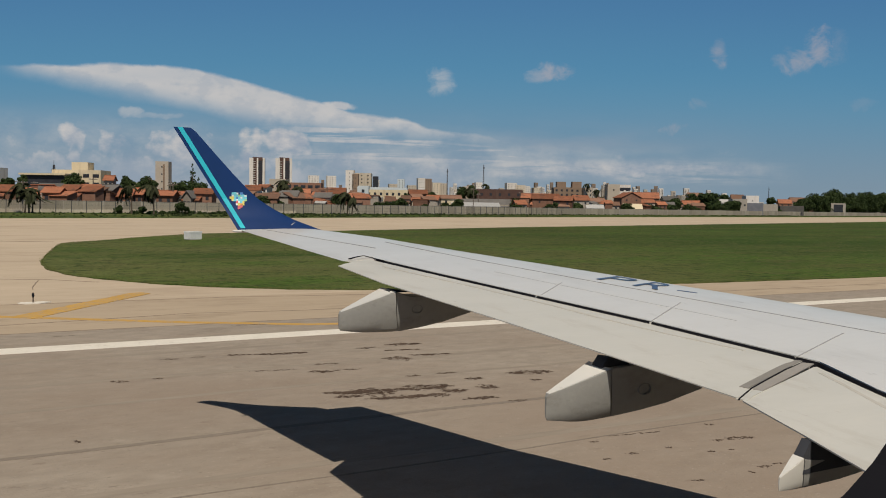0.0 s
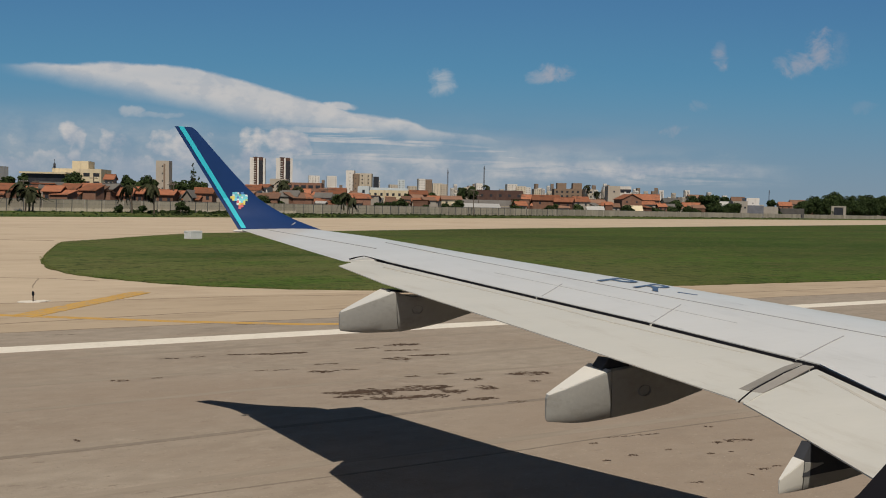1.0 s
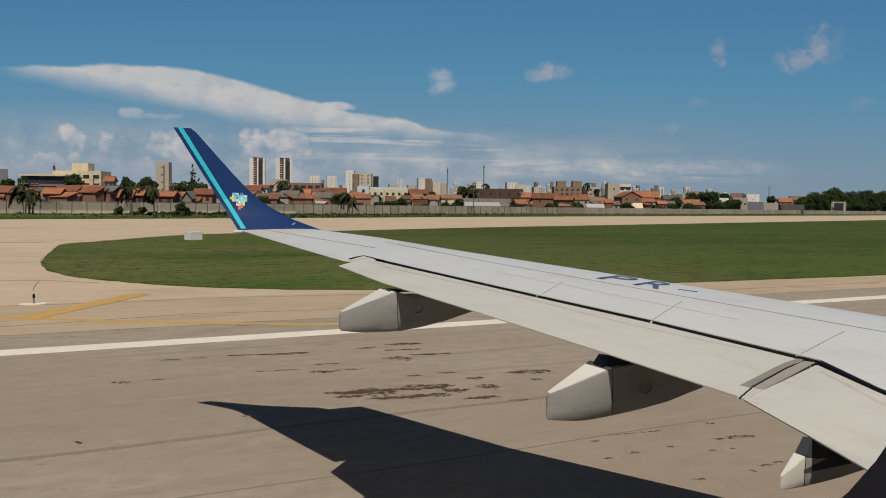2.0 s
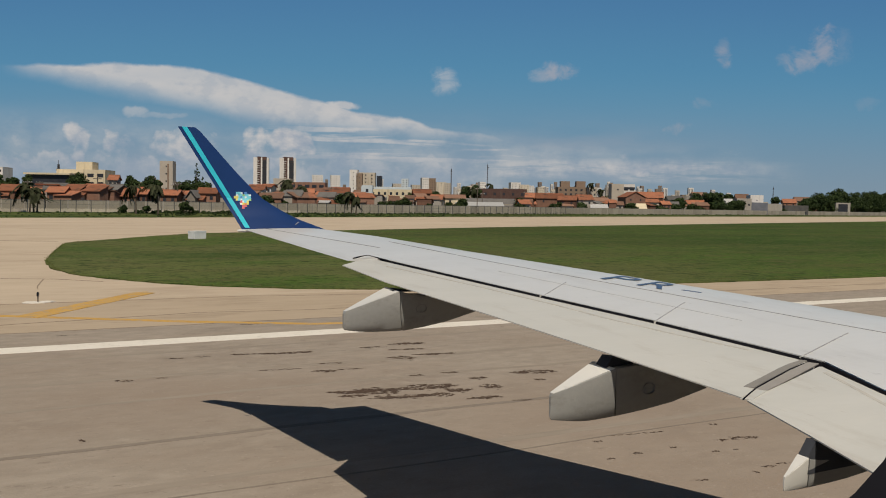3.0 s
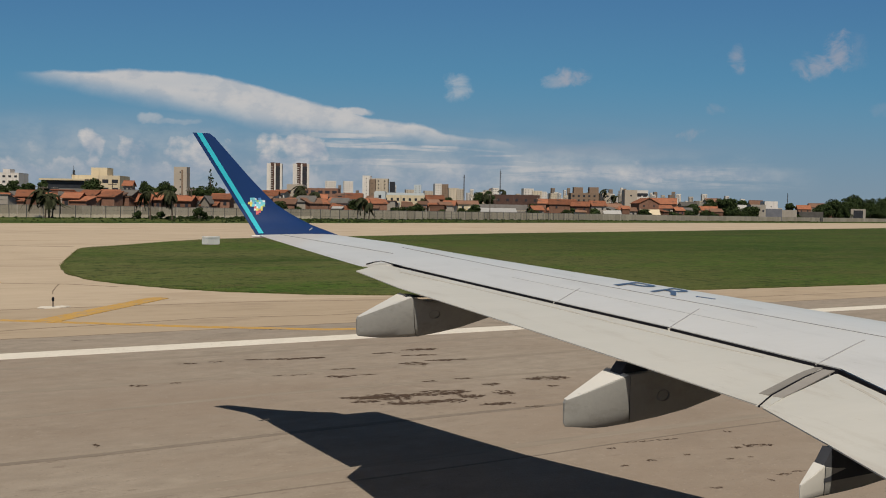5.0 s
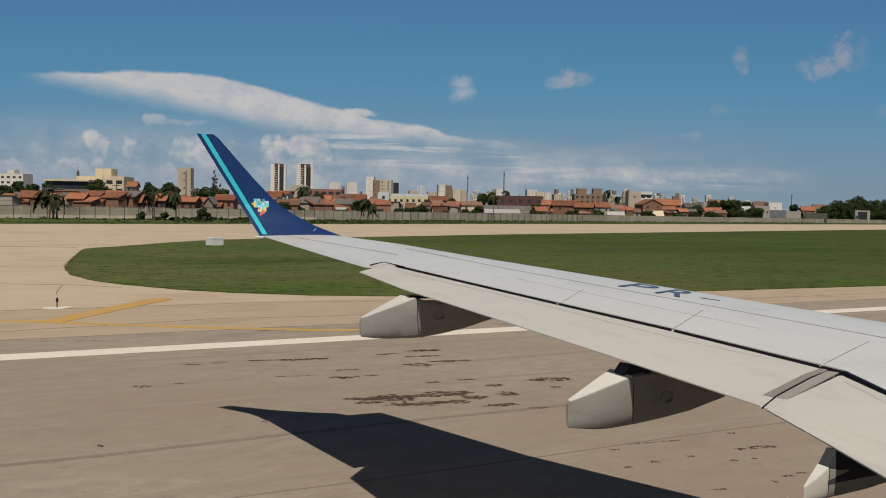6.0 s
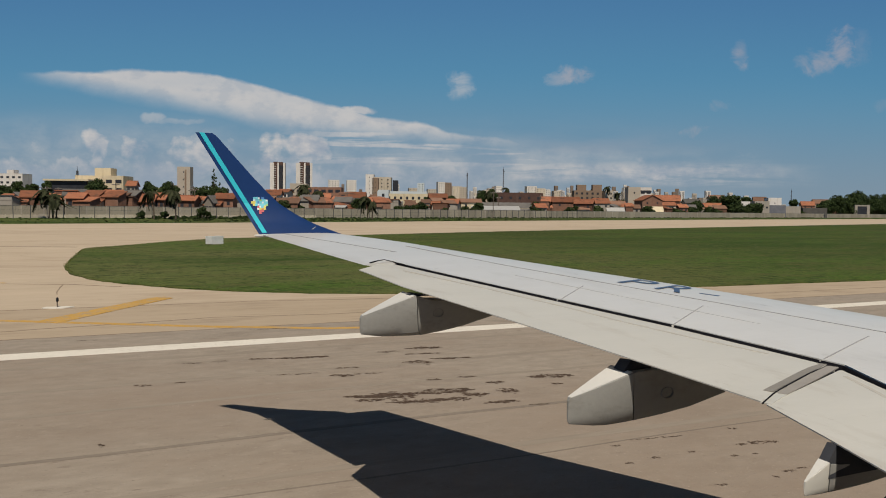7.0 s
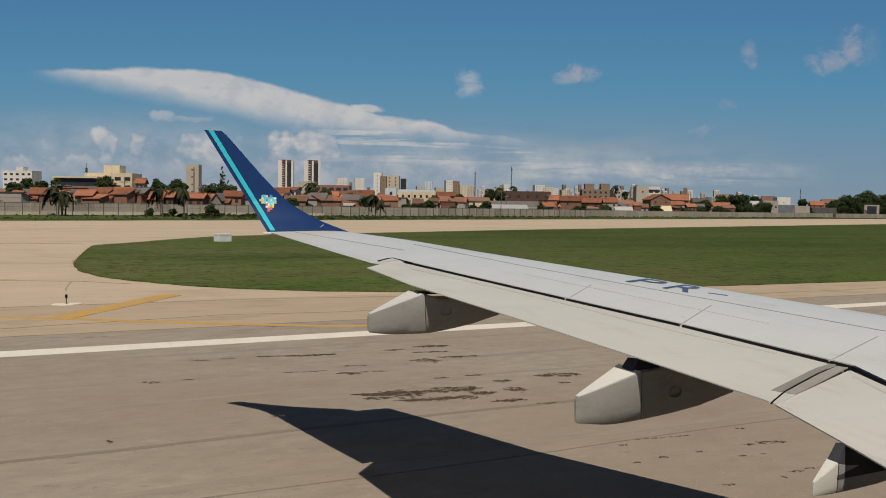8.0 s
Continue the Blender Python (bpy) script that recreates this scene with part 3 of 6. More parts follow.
setting("tyre_smear", bm2, "smear", "faint grey tyre smears along the runway", "road marking")
setting("runway_seam", bm, "tar", "dark tar seams along the runway", "road marking")
curve_pts = [(-14.0, 38.6), (-8.0, 37.4), (2.0, 33.7), (4.4, 32.0), (8.4, 29.1), (11.8, 27.1), (16.0, 26.0)]
setting("taxi_line", strip(curve_pts, 0.40, 0.02, 0.036), "yellow_line", "thin yellow painted taxi guide line", "road marking")
setting("taxi_edge_line", strip([(-26, 56.5), (-8.0, 52.0), (2.6, 49.6), (3.6, 49.2)], 0.2, 0.015, 0.034), "yellow_line", "thin faded yellow taxi line", "road marking")
setting("chevron_line", prism([(3.71, 32.63), (4.22, 31.78), (9.40, 38.70), (9.22, 39.30), (8.60, 39.10)], 0.02, 0.040), "yellow_line", "slanting yellow painted shoulder bar", "road marking", )
setting("chevron_line.001", prism([(17.9, 28.7), (19.3, 28.7), (21.2, 33.1), (19.7, 33.1)], 0.02, 0.040), "yellow_line", "yellow painted shoulder bar beside a marker", "road marking")
setting("chevron_line.002", prism([(29.5, 28.8), (30.9, 28.8), (32.8, 33.1), (31.3, 33.1)], 0.02, 0.040), "yellow_line", "yellow painted shoulder bar by the turf", "road marking")


def stains(name, patches, label, dense=1.0, grain=1.0):
    """Ragged streaks and crumbs of grime, drawn out along the runway: place, half length, half depth of each patch."""
    bm, r = bmesh.new(), random.Random(name)
    for x, y, sx, sy in patches:
        lanes = [r.uniform(-0.7, 0.7) for _ in range(4)]
        for _ in range(int(dense * (18 + 1500 * sx * sy))):
            f = r.uniform(-1, 1) + r.gauss(0, 0.12)
            lane = r.choice(lanes)
            cx, cy = x + f * sx, y + (lane + r.gauss(0, 0.30)) * sy * (1.15 - 0.6 * abs(f)) - f * sx * 0.16
            q = r.random() ** 2.4
            ln = 0.008 + q * grain * min(0.095, 0.20 * sx + 0.02)
            wd = 0.007 + q * grain * min(0.042, 0.22 * sy)
            tilt, k, ring = r.uniform(-0.30, 0.05), 12, []
            for i in range(k):
                a = math.tau * i / k
                m = r.uniform(0.35, 1.25)
                ex, ey = ln * m * math.cos(a), wd * m * math.sin(a)
                ring.append((cx + ex - ey * tilt, cy + ey + ex * tilt))
            bm.faces.new([bm.verts.new((*p, 0.033 + r.uniform(0, 0.003))) for p in ring])
    return setting(name, bm, "stain", label, "stain", "stuff")


stains("runway_grime", [(8.7, 16.99, 0.43, 0.26), (10.29, 16.7, 0.59, 0.27), (8.56, 16.57, 0.23, 0.15), (9.45, 16.08, 0.54, 0.29), (10.23, 15.87, 0.21, 0.19), (10.78, 16.12, 0.27, 0.25), (10.93, 15.22, 0.31, 0.18), (11.61, 16.09, 0.19, 0.31),
                        (11.86, 17.14, 0.18, 0.17), (11.61, 17.9, 0.23, 0.12), (10.73, 17.96, 0.15, 0.12), (9.15, 16.68, 0.47, 0.36), (11.43, 14.72, 0.18, 0.13), (13.45, 17.16, 0.5, 0.22), (13.01, 16.32, 0.11, 0.16)], "dark ragged grime streaks on the asphalt")
stains("runway_grime", [(9.07, 22.13, 0.7, 0.21), (9.08, 19.3, 0.24, 0.2), (9.73, 19.27, 0.3, 0.08), (9.55, 20.15, 0.28, 0.10), (11.5, 20.17, 0.3, 0.26), (12.56, 20.41, 0.47, 0.20), (12.2, 21.32, 0.48, 0.12), (12.73, 22.17, 0.47, 0.24), (11.54, 21.98, 0.34, 0.14), (4.76, 20.05, 0.17, 0.13),
                        (5.54, 20.0, 0.11, 0.08), (6.37, 22.35, 0.18, 0.10), (7.04, 22.36, 0.16, 0.10), (8.02, 22.34, 0.23, 0.15), (8.15, 19.91, 0.47, 0.08), (3.23, 15.28, 0.05, 0.11), (10.1, 27.7, 0.6, 0.08), (4.6, 27.4, 0.25, 0.06)], "brown grime streaks by the runway edge", 0.8)
stains("runway_grime", [(10.73, 11.57, 0.08, 0.06), (11.72, 11.65, 0.47, 0.05), (13.4, 11.55, 0.07, 0.10), (11.61, 10.72, 0.06, 0.07), (10.82, 10.71, 0.11, 0.06), (10.25, 10.63, 0.06, 0.06), (13.0, 10.6, 0.37, 0.12), (12.14, 9.24, 0.11, 0.05), (12.48, 9.25, 0.11, 0.05),
                        (11.74, 9.15, 0.02, 0.08), (10.71, 9.21, 0.1, 0.05), (12.44, 10.16, 0.04, 0.04), (12.06, 10.23, 0.07, 0.04)], "small dark spots of grime on the asphalt", 1.1, 0.55)
bm = bmesh.new()
for path, w in (([(6.0, 47.2), (5.7, 45.6), (5.3, 43.0), (5.2, 41.3)], 0.045), ([(-9.0, 50.6), (-2.0, 49.4), (3.6, 48.6), (6.4, 47.1), (9.0, 44.4)], 0.08), ([(-20.0, 91.0), (6.3, 91.5), (12.3, 88.7)], 0.5), ([(17.8, 115.3), (23.4, 115.0), (40, 121)], 0.5), ([(-20, 31.0), (1.8, 30.2), (9.2, 31.4), (13.1, 30.8), (30, 30.6), (90, 30.8)], 0.07), ([(-30, 28.4), (90, 28.4)], 0.09), ([(-20, 36.6), (12, 36.2), (30, 33.0)], 0.05)):
    pts = []
    for (x0, y0), (x1, y1) in zip(path, path[1:]):
        n = max(2, int(math.hypot(x1 - x0, y1 - y0) / 0.8))
        pts += [(x0 + (x1 - x0) * k / n + rng.uniform(-0.03, 0.03), y0 + (y1 - y0) * k / n + rng.uniform(-0.05, 0.05)) for k in range(n)]
    strip(pts, w, 0.01, 0.034, bm)
setting("paving_crack", bm, "crack", "dark irregular cracks across the paving", "crack")


def edge_marker(at, plant):
    t = thing("runway_light", "low white runway edge light" + (" with a weed beside it" if plant else " on a flaking slab"), "runway light", at, rng.uniform(-20, 20), "runway edge lights")
    ring = [((0.60 + rng.uniform(-0.12, 0.05)) * math.cos(math.tau * k / 14), (0.34 + rng.uniform(-0.09, 0.04)) * math.sin(math.tau * k / 14)) for k in range(14)]
    part("base", prism(ring, 0, 0.035), "white_line", t, "flaking white concrete slab")
    part("stem", tube([(0, 0, 0.03), (0, 0, 0.24)], [0.025, 0.025], 8), "wood_pole", t)
    part("lamp", tube([(0, 0, 0.24), (0, 0, 0.28), (0, 0, 0.36), (0, 0, 0.40)], [0.035, 0.05, 0.045, 0.02], 10), "trim_black", t, "dark lamp head")
    return t


edge_marker((4.7, 36.6, 0.024), False)
edge_marker((-7.2, 40.2, 0.024), False)
edge_marker((17.9, 28.9, 0.024), True)
edge_marker((30.6, 31.0, 0.024), True)
edge_marker((-6.0, 50.5, 0.024), False)


def weed(at, s):
    verts, faces, r = [], [], random.Random(int(at[0] * 100))
    for _ in range(70):
        c = Vector((r.gauss(0, 0.14), r.gauss(0, 0.14), abs(r.gauss(0.16, 0.12)))) * s
        n = Vector((r.uniform(-1, 1), r.uniform(-1, 1), r.uniform(0, 1))).normalized()
        a = n.orthogonal().normalized() * 0.06 * s
        b = n.cross(a)
        i = len(verts)
        verts += [tuple(c + a), tuple(c + b * 0.5), tuple(c - a), tuple(c - b * 0.5)]
        faces.append((i, i + 1, i + 2, i + 3))
    verts += [(0, 0, 0), (0.02, 0, 0), (0, 0.02, 0.2 * s)]
    faces.append((len(verts) - 3, len(verts) - 2, len(verts) - 1))
    me = bpy.data.meshes.new("weed")
    me.from_pydata(verts, [], faces)
    me.materials.append(M["blade"])
    ob = tagged(new("weed", me), "small leafy green weed growing from a paving joint", "weed", "", "stuff")
    ob.location = at


weed((18.4, 29.1, 0.024), 1.0)
weed((31.0, 31.2, 0.024), 0.8)

t = thing("equipment_box", "white painted airfield cabinet on the turf", "cabinet", (24.9, 91.6, 0.06), 29)
part("body", box(-0.80, 0.80, -0.45, 0.45, 0.04, 0.66, bevel=0.02), "white_box", t)
part("lid", box(-0.815, 0.815, -0.46, 0.46, 0.66, 0.84, bevel=0.015), "white_box", t)
part("plinth", box(-0.7, 0.7, -0.45, 0.45, -0.05, 0.04), "post", t)


# ---- the airliner ----
jet = thing("airliner", "white airliner with a navy winglet standing on the runway", "airliner", (ROLL_X * LAND, 0, EYE * LAND - EYE))
W0, DIHEDRAL = 2.478, 0.085                      # height of the wing's upper skin below the eye, and its climb outboard
LEADING = [(0.5, 9.75), (5.42, 7.95), (7.18, 7.28), (8.19, 6.86), (9.86, 6.18), (11.38, 5.66), (12.30, 5.12)]
HINGE = [(0.5, 4.25), (3.55, 5.27), (4.19, 5.55), (5.70, 5.32), (6.92, 5.06), (8.25, 4.79), (9.65, 4.52)]
TRAIL_OUT = [(9.30, 4.10), (12.10, 3.87), (12.40, 3.86)]


def skin(y):
    return W0 + DIHEDRAL * y


UPPER = [(0.0, -0.040), (0.015, -0.024), (0.05, -0.008), (0.12, 0.003), (0.25, 0.010), (0.45, 0.012), (0.7, 0.008), (1.0, 0.0)]


def wing_ring(y, x_te, rear):
    x_le = lerp(LEADING, y)
    c = x_le - x_te
    deep = lerp([(0.5, 0.62), (5, 0.40), (9, 0.23), (12.4, 0.09)], y)
    c0 = x_le - lerp(HINGE, y)
    top = [(x_le - t * c, y, skin(y) + lerp(UPPER, t * c / c0) * c0) for t, h in UPPER]
    low = [(x_le - t * c, y, skin(y) - h * deep - (rear if t > 0.9 else 0)) for t, h in ((1.0, 0.0), (0.7, 0.62), (0.4, 1.0), (0.15, 0.85), (0.03, 0.50))]
    return top + low


ys = [0.5, 1.5, 3.0, 3.55, 4.19, 5.0, 5.7, 6.3, 6.92, 7.6, 8.25, 9.0, 9.65]
wing = part("wing", loft([wing_ring(y, lerp(HINGE, y), 0.06) for y in ys]), "white_paint", jet, "white painted metal wing", smooth=True)
def slant_ring():
    """The inboard end of the outer wing, cut back along the flap's edge."""
    return [(x, y - 0.32 * max(0.0, min(1.0, (4.52 - x) / 0.40)), z - 0.027 * max(0.0, min(1.0, (4.52 - x) / 0.40))) for x, y, z in wing_ring(9.652, 4.11, 0.012)]


part("wing_end", loft([slant_ring()] + [wing_ring(y, lerp(TRAIL_OUT, y), 0.012) for y in (10.2, 10.8, 11.4, 11.9, 12.3)]), "white_paint", jet, "white outer wing with aileron", smooth=True)

# flaps behind the hinge line, with an open dark slot between


def flap(y_list, front, rear, name):
    rr = []
    for (yf, xf), (yr, xr) in zip(front, rear):
        n = []
        for t, h, low in ((0.0, -0.016, 0), (0.05, -0.006, 0), (0.5, -0.001, 0), (1.0, 0.007, 0), (1.0, -0.001, 1), (0.5, -0.08, 1), (0.1, -0.14, 1), (0.0, -0.09, 1)):
            y, x = yf + (yr - yf) * t, xf + (xr - xf) * t
            n.append((x, y, skin(y) - 0.010 + h))
        rr.append(n)
    return part(name, loft(rr), "flap_paint", jet, "cream-white trailing edge flap", smooth=True)


SLOT = 0.019
outer_front = [(9.58, 4.52 - SLOT), (8.25, 4.79 - SLOT), (6.92, 5.06 - SLOT), (5.70, 5.32 - SLOT), (4.24, 5.53 - SLOT)]
outer_rear = [(8.96, 3.89), (7.89, 3.88), (6.43, 4.01), (5.00, 4.12), (3.72, 4.19)]
flap(None, outer_front, outer_rear, "flap")
inner_front = [(4.16, 5.50 - SLOT), (3.55, 5.27 - SLOT), (2.0, 4.72 - SLOT), (0.6, 4.25 - SLOT)]
inner_rear = [(3.66, 4.17), (3.08, 3.98), (1.8, 3.52), (0.6, 3.09)]
flap(None, inner_front, inner_rear, "flap")
# well under the slot, coloured black for the shade inside
rr = [[(x - 0.003, y, skin(y) - 0.006), (x - 0.012, y, skin(y) - 0.006), (x - 0.05, y, skin(y) - 0.10), (x - 0.003, y, skin(y) - 0.10)] for y, x in ((9.6, 4.53), (8.25, 4.79), (6.92, 5.06), (5.7, 5.32), (4.19, 5.54), (3.55, 5.27), (0.6, 4.27))]
part("flap_well", loft(rr), "gap", jet, "black filler for the shade in the slot ahead of the flaps")


def on_skin(name, path, width, material, label="", lift=0.002, follow=None):
    """A thin strip laid on the wing's upper skin along a path of (x, y)."""
    rr, pts = [], [Vector(p) for p in path]
    for i, p in enumerate(pts):
        d = (pts[min(i + 1, len(pts) - 1)] - pts[max(i - 1, 0)]).normalized()
        n = Vector((-d.y, d.x)) * width / 2
        z = (follow or top_skin)(p.x, p.y)
        rr.append([(*(p + n), z + lift), (*(p - n), z + lift), (*(p - n), z - 0.004), (*(p + n), z - 0.004)])
    return part(name, loft(rr), material, jet, label)


def top_skin(x, y):
    x_le, x_te = lerp(LEADING, y), lerp(HINGE, y)
    t = max(0.0, (x_le - x) / (x_le - x_te))
    return skin(y) + lerp(UPPER, t) * (x_le - x_te)


def flat_skin(x, y):
    return skin(y) - 0.008


def flap_skin(x, y):
    """The upper face of the flaps behind the hinge line."""
    front = lerp(HINGE, y) - SLOT
    t = max(0.0, min(1.0, (front - x) / max(0.3, front - (4.19 if y > 3.7 else 3.95))))
    return skin(y) - 0.010 + lerp([(0.0, -0.016), (0.05, -0.006), (0.5, -0.001), (1.0, 0.007)], t)


def walk_line(a, b, n):
    return [(a[0] + (b[0] - a[0]) * i / n, a[1] + (b[1] - a[1]) * i / n) for i in range(n + 1)]


on_skin("panel_seam", walk_line((5.32, 10.71), (5.67, 8.98), 6) + walk_line((5.70, 8.84), (6.88, 4.66), 14) + walk_line((6.95, 4.4), (7.5, 2.4), 5), 0.022, "seam", "dark skin joint")
on_skin("panel_seam", walk_line((4.17, 12.28), (4.92, 10.18), 8), 0.022, "seam", "aileron joint")
for a, b in (((5.09, 6.92), (5.72, 7.42)), ((5.33, 5.67), (6.17, 6.19)), ((5.54, 4.36), (6.56, 4.74))):
    on_skin("panel_seam", walk_line(a, b, 4), 0.012, "seam_pale", "spoiler joint")
on_skin("panel_seam", walk_line((5.40, 8.2), (6.05, 5.4), 8), 0.006, "seam_pale", "fine spoiler joint")
# rubber seals where the two flaps meet
on_skin("flap_seal", [(4.42, 3.875), (4.76, 4.020), (5.10, 4.165), (5.47, 4.315)], 0.062, "rubber", "grey rubber flap seal", 0.004, flap_skin)
on_skin("flap_seal", [(4.45, 3.819), (4.85, 3.979), (5.12, 4.089), (5.46, 4.229)], 0.098, "rubber_pale", "pale grey rubber flap seal", 0.003, flap_skin)
on_skin("flap_joint", [(4.17, 3.69), (4.45, 3.842), (4.76, 3.980), (5.10, 4.126), (5.49, 4.276)], 0.009, "gap", "dark joint", 0.005, flap_skin)
on_skin("seal_strip", [(4.19, 3.685), (4.32, 3.745), (4.46, 3.805)], 0.070, "flap_paint", "pale strip closing the flap joint", 0.002, flap_skin)
on_skin("slot_end", [(4.228, 9.424), (4.37, 9.55), (4.503, 9.635)], 0.022, "gap", "dark slot round the flap end", 0.012, flat_skin)
on_skin("slot_end", [(4.503, 9.640), (4.535, 9.45), (4.565, 9.23)], 0.024, "gap", "dark slot round the flap end", 0.004)
# painted shading of shallow grooves along the flaps, and pale tabs across the slot
on_skin("flap_groove", [(4.385, 8.87), (4.706, 7.61), (4.919, 6.50), (4.985, 5.95), (5.121, 5.29), (5.308, 4.66)], 0.030, "groove", "faint groove shading painted along the flap", 0.002, flap_skin)
on_skin("flap_groove", [(5.305, 4.00), (5.179, 3.72), (5.029, 3.42), (4.80, 2.95)], 0.030, "groove", "faint groove shading painted along the flap", 0.002, flap_skin)
for x, y in ((5.068, 6.93), (5.325, 5.66), (5.530, 4.36)):
    part("slot_tab", box(x - 0.030, x - 0.001, y - 0.005, y + 0.005, skin(y) - 0.03, skin(y) - 0.006), "flap_paint", jet, "pale tab across the flap slot")
# painted characters, each drawn over its own slanted field of the skin
def painted_character(body, base, along, up):
    curve = bpy.data.curves.new("character", "FONT")
    curve.body = body
    holder = new("character", curve)
    flat = bpy.data.meshes.new_from_object(holder.evaluated_get(bpy.context.evaluated_depsgraph_get()))
    bpy.data.objects.remove(holder)
    bm = bmesh.new()
    bm.from_mesh(flat)
    bpy.data.meshes.remove(flat)
    xs, ys = [v.co.x for v in bm.verts], [v.co.y for v in bm.verts]
    for v in bm.verts:
        f, g = (v.co.x - min(xs)) / (max(xs) - min(xs)), (v.co.y - min(ys)) / (max(ys) - min(ys))
        x, y = base[0] + along[0] * f + up[0] * g, base[1] + along[1] * f + up[1] * g
        v.co = (x, y, top_skin(x, y) + 0.006)
    part("painted_character", bm, "reg_blue", jet, "dark blue painted character")


painted_character("P", (6.235, 7.51), (0.085, -0.30), (0.47, 0.19))
painted_character("R", (6.355, 7.075), (0.090, -0.29), (0.50, 0.20))
on_skin("marking_bar", walk_line((6.675, 6.743), (6.769, 6.572), 3), 0.05, "reg_blue", "dark blue painted bar", 0.003)
# extended slat ahead of and below the leading edge, unseen; shapes the wing's shadow
rr = []
for y, e in ((1.5, 0.04), (4.0, 0.05), (6.5, 0.06), (9.0, 0.12), (11.3, 0.40), (12.2, 0.66)):
    x = lerp(LEADING, y)
    z = skin(y)
    rr.append([(x - 0.02, y, z - 0.13), (x + e * 0.5, y, z - 0.14), (x + e * 0.9, y, z - 0.18), (x + e, y, z - 0.23), (x + e * 0.85, y, z - 0.27), (x + 0.02, y, z - 0.24)])
part("slat", loft(rr), "white_paint", jet, "unseen leading edge slat flared to shape the wing shadow", smooth=True)
# winglet
TIP_Z, BASE_Z = 4.95, 3.50
W_TE = [(3.50, 3.84), (3.79, 3.68), (4.95, 3.035)]
W_LE = [(3.50, 5.12), (3.59, 4.87), (3.66, 4.68), (3.73, 4.53), (3.91, 4.205), (4.19, 3.925), (4.53, 3.64), (4.88, 3.35), (4.95, 3.26)]


def winglet_y(z):
    return 12.335 + 0.30 * (z - 3.53)


def canted(x, y, z):
    """The blade bows gently outboard above its root."""
    k = 1 + lerp([(3.50, 0.0), (3.60, 0.004), (3.73, 0.010), (3.95, 0.013), (4.5, 0.006), (4.93, 0.0)], z)
    return (x * k, y * k, EYE + (z - EYE) * k)


rr = []
for z in (3.50, 3.55, 3.60, 3.66, 3.73, 3.82, 3.95, 4.10, 4.3, 4.5, 4.7, 4.88, 4.93):
    a, b = lerp(W_LE, z), lerp(W_TE, z)
    c = a - b
    y = winglet_y(z)
    prof = ((0, 0), (0.03, 0.018), (0.12, 0.034), (0.35, 0.045), (0.7, 0.025), (1.0, 0.004))
    rr.append([canted(a - t * c, y + h * min(c, 0.9), z) for t, h in prof] + [canted(a - t * c, y - h * 0.6 * min(c, 0.9), z) for t, h in prof[::-1][:-1]])
winglet = part("winglet", loft(rr), "navy", jet, "glossy navy blue winglet", smooth=True)


def on_winglet(name, quads, material, label):
    bm = bmesh.new()
    for q in quads:
        pts = []
        for x, z in q:
            a, b = lerp(W_LE, z), lerp(W_TE, z)
            t = (a - x) / (a - b)
            h = lerp([(0, 0), (0.03, 0.018), (0.12, 0.034), (0.35, 0.045), (0.7, 0.025), (1.0, 0.004)], t) * 0.6 * min(a - b, 0.9)
            pts.append(Vector(canted(x, winglet_y(z) - h - 0.006, z)))
        vs = [bm.verts.new(p) for p in pts]
        ws = [bm.verts.new(p + Vector((0, 0.004, 0))) for p in pts]
        bm.faces.new(vs), bm.faces.new(ws[::-1])
        for i in range(len(vs)):
            j = (i + 1) % len(vs)
            bm.faces.new((vs[i], ws[i], ws[j], vs[j]))
    ob = new(name, finish(bm, name, material))
    ob.parent = winglet
    tagged(ob, label)


zs = [3.54, 3.60, 3.66, 3.73, 3.82, 3.95, 4.10, 4.3, 4.5, 4.7, 4.88, 4.93]
on_winglet("stripe", [[(lerp(W_TE, z0) + 0.055, z0), (lerp(W_TE, z0) + 0.125, z0), (lerp(W_TE, z1) + 0.125, z1), (lerp(W_TE, z1) + 0.055, z1)] for z0, z1 in zip(zs, zs[1:])], "turquoise", "turquoise painted stripe")
# the seam's pale tone paints the light it catches
on_winglet("root_seam", [[(4.610, 3.588), (4.622, 3.585), (4.676, 3.622), (4.668, 3.627)]], "seam_pale", "thin seam at the winglet root, painted pale where lit")
EMBLEM = [".ccp.b..", ".pccgccp", "yycbcpcc", ".ycpcccg", "...rpcy.", "...pyoy.", "....rr..", "....r..."]
TONES = {"c": "map_cyan", "p": "map_pale", "b": "map_blue", "g": "map_green", "y": "map_yellow", "r": "map_red", "o": "map_orange"}
for j, line in enumerate(EMBLEM):
    for i, tone in enumerate(line):
        if tone != ".":
            x, z = 3.772 + 0.0300 * i - 0.003 * j, 4.020 - 0.029 * j
            w, h = 0.0160 + 0.003 * ((i * 7 + j * 3) % 3), 0.015 + 0.003 * ((i + j * 5) % 3)
            on_winglet("emblem_patch", [[(x - w, z - h), (x + w, z - h * 0.8), (x + w * 0.9, z + h), (x - w * 0.9, z + h * 0.9)]], TONES[tone], "small bright painted patch")
part("tail_light", tube([(3.99, 12.28, 3.497), (3.86, 12.28, 3.498), (3.78, 12.28, 3.50), (3.745, 12.28, 3.50)], [0.018, 0.020, 0.017, 0.008], 10), "white_paint", jet, "small tail light fairing", smooth=True)


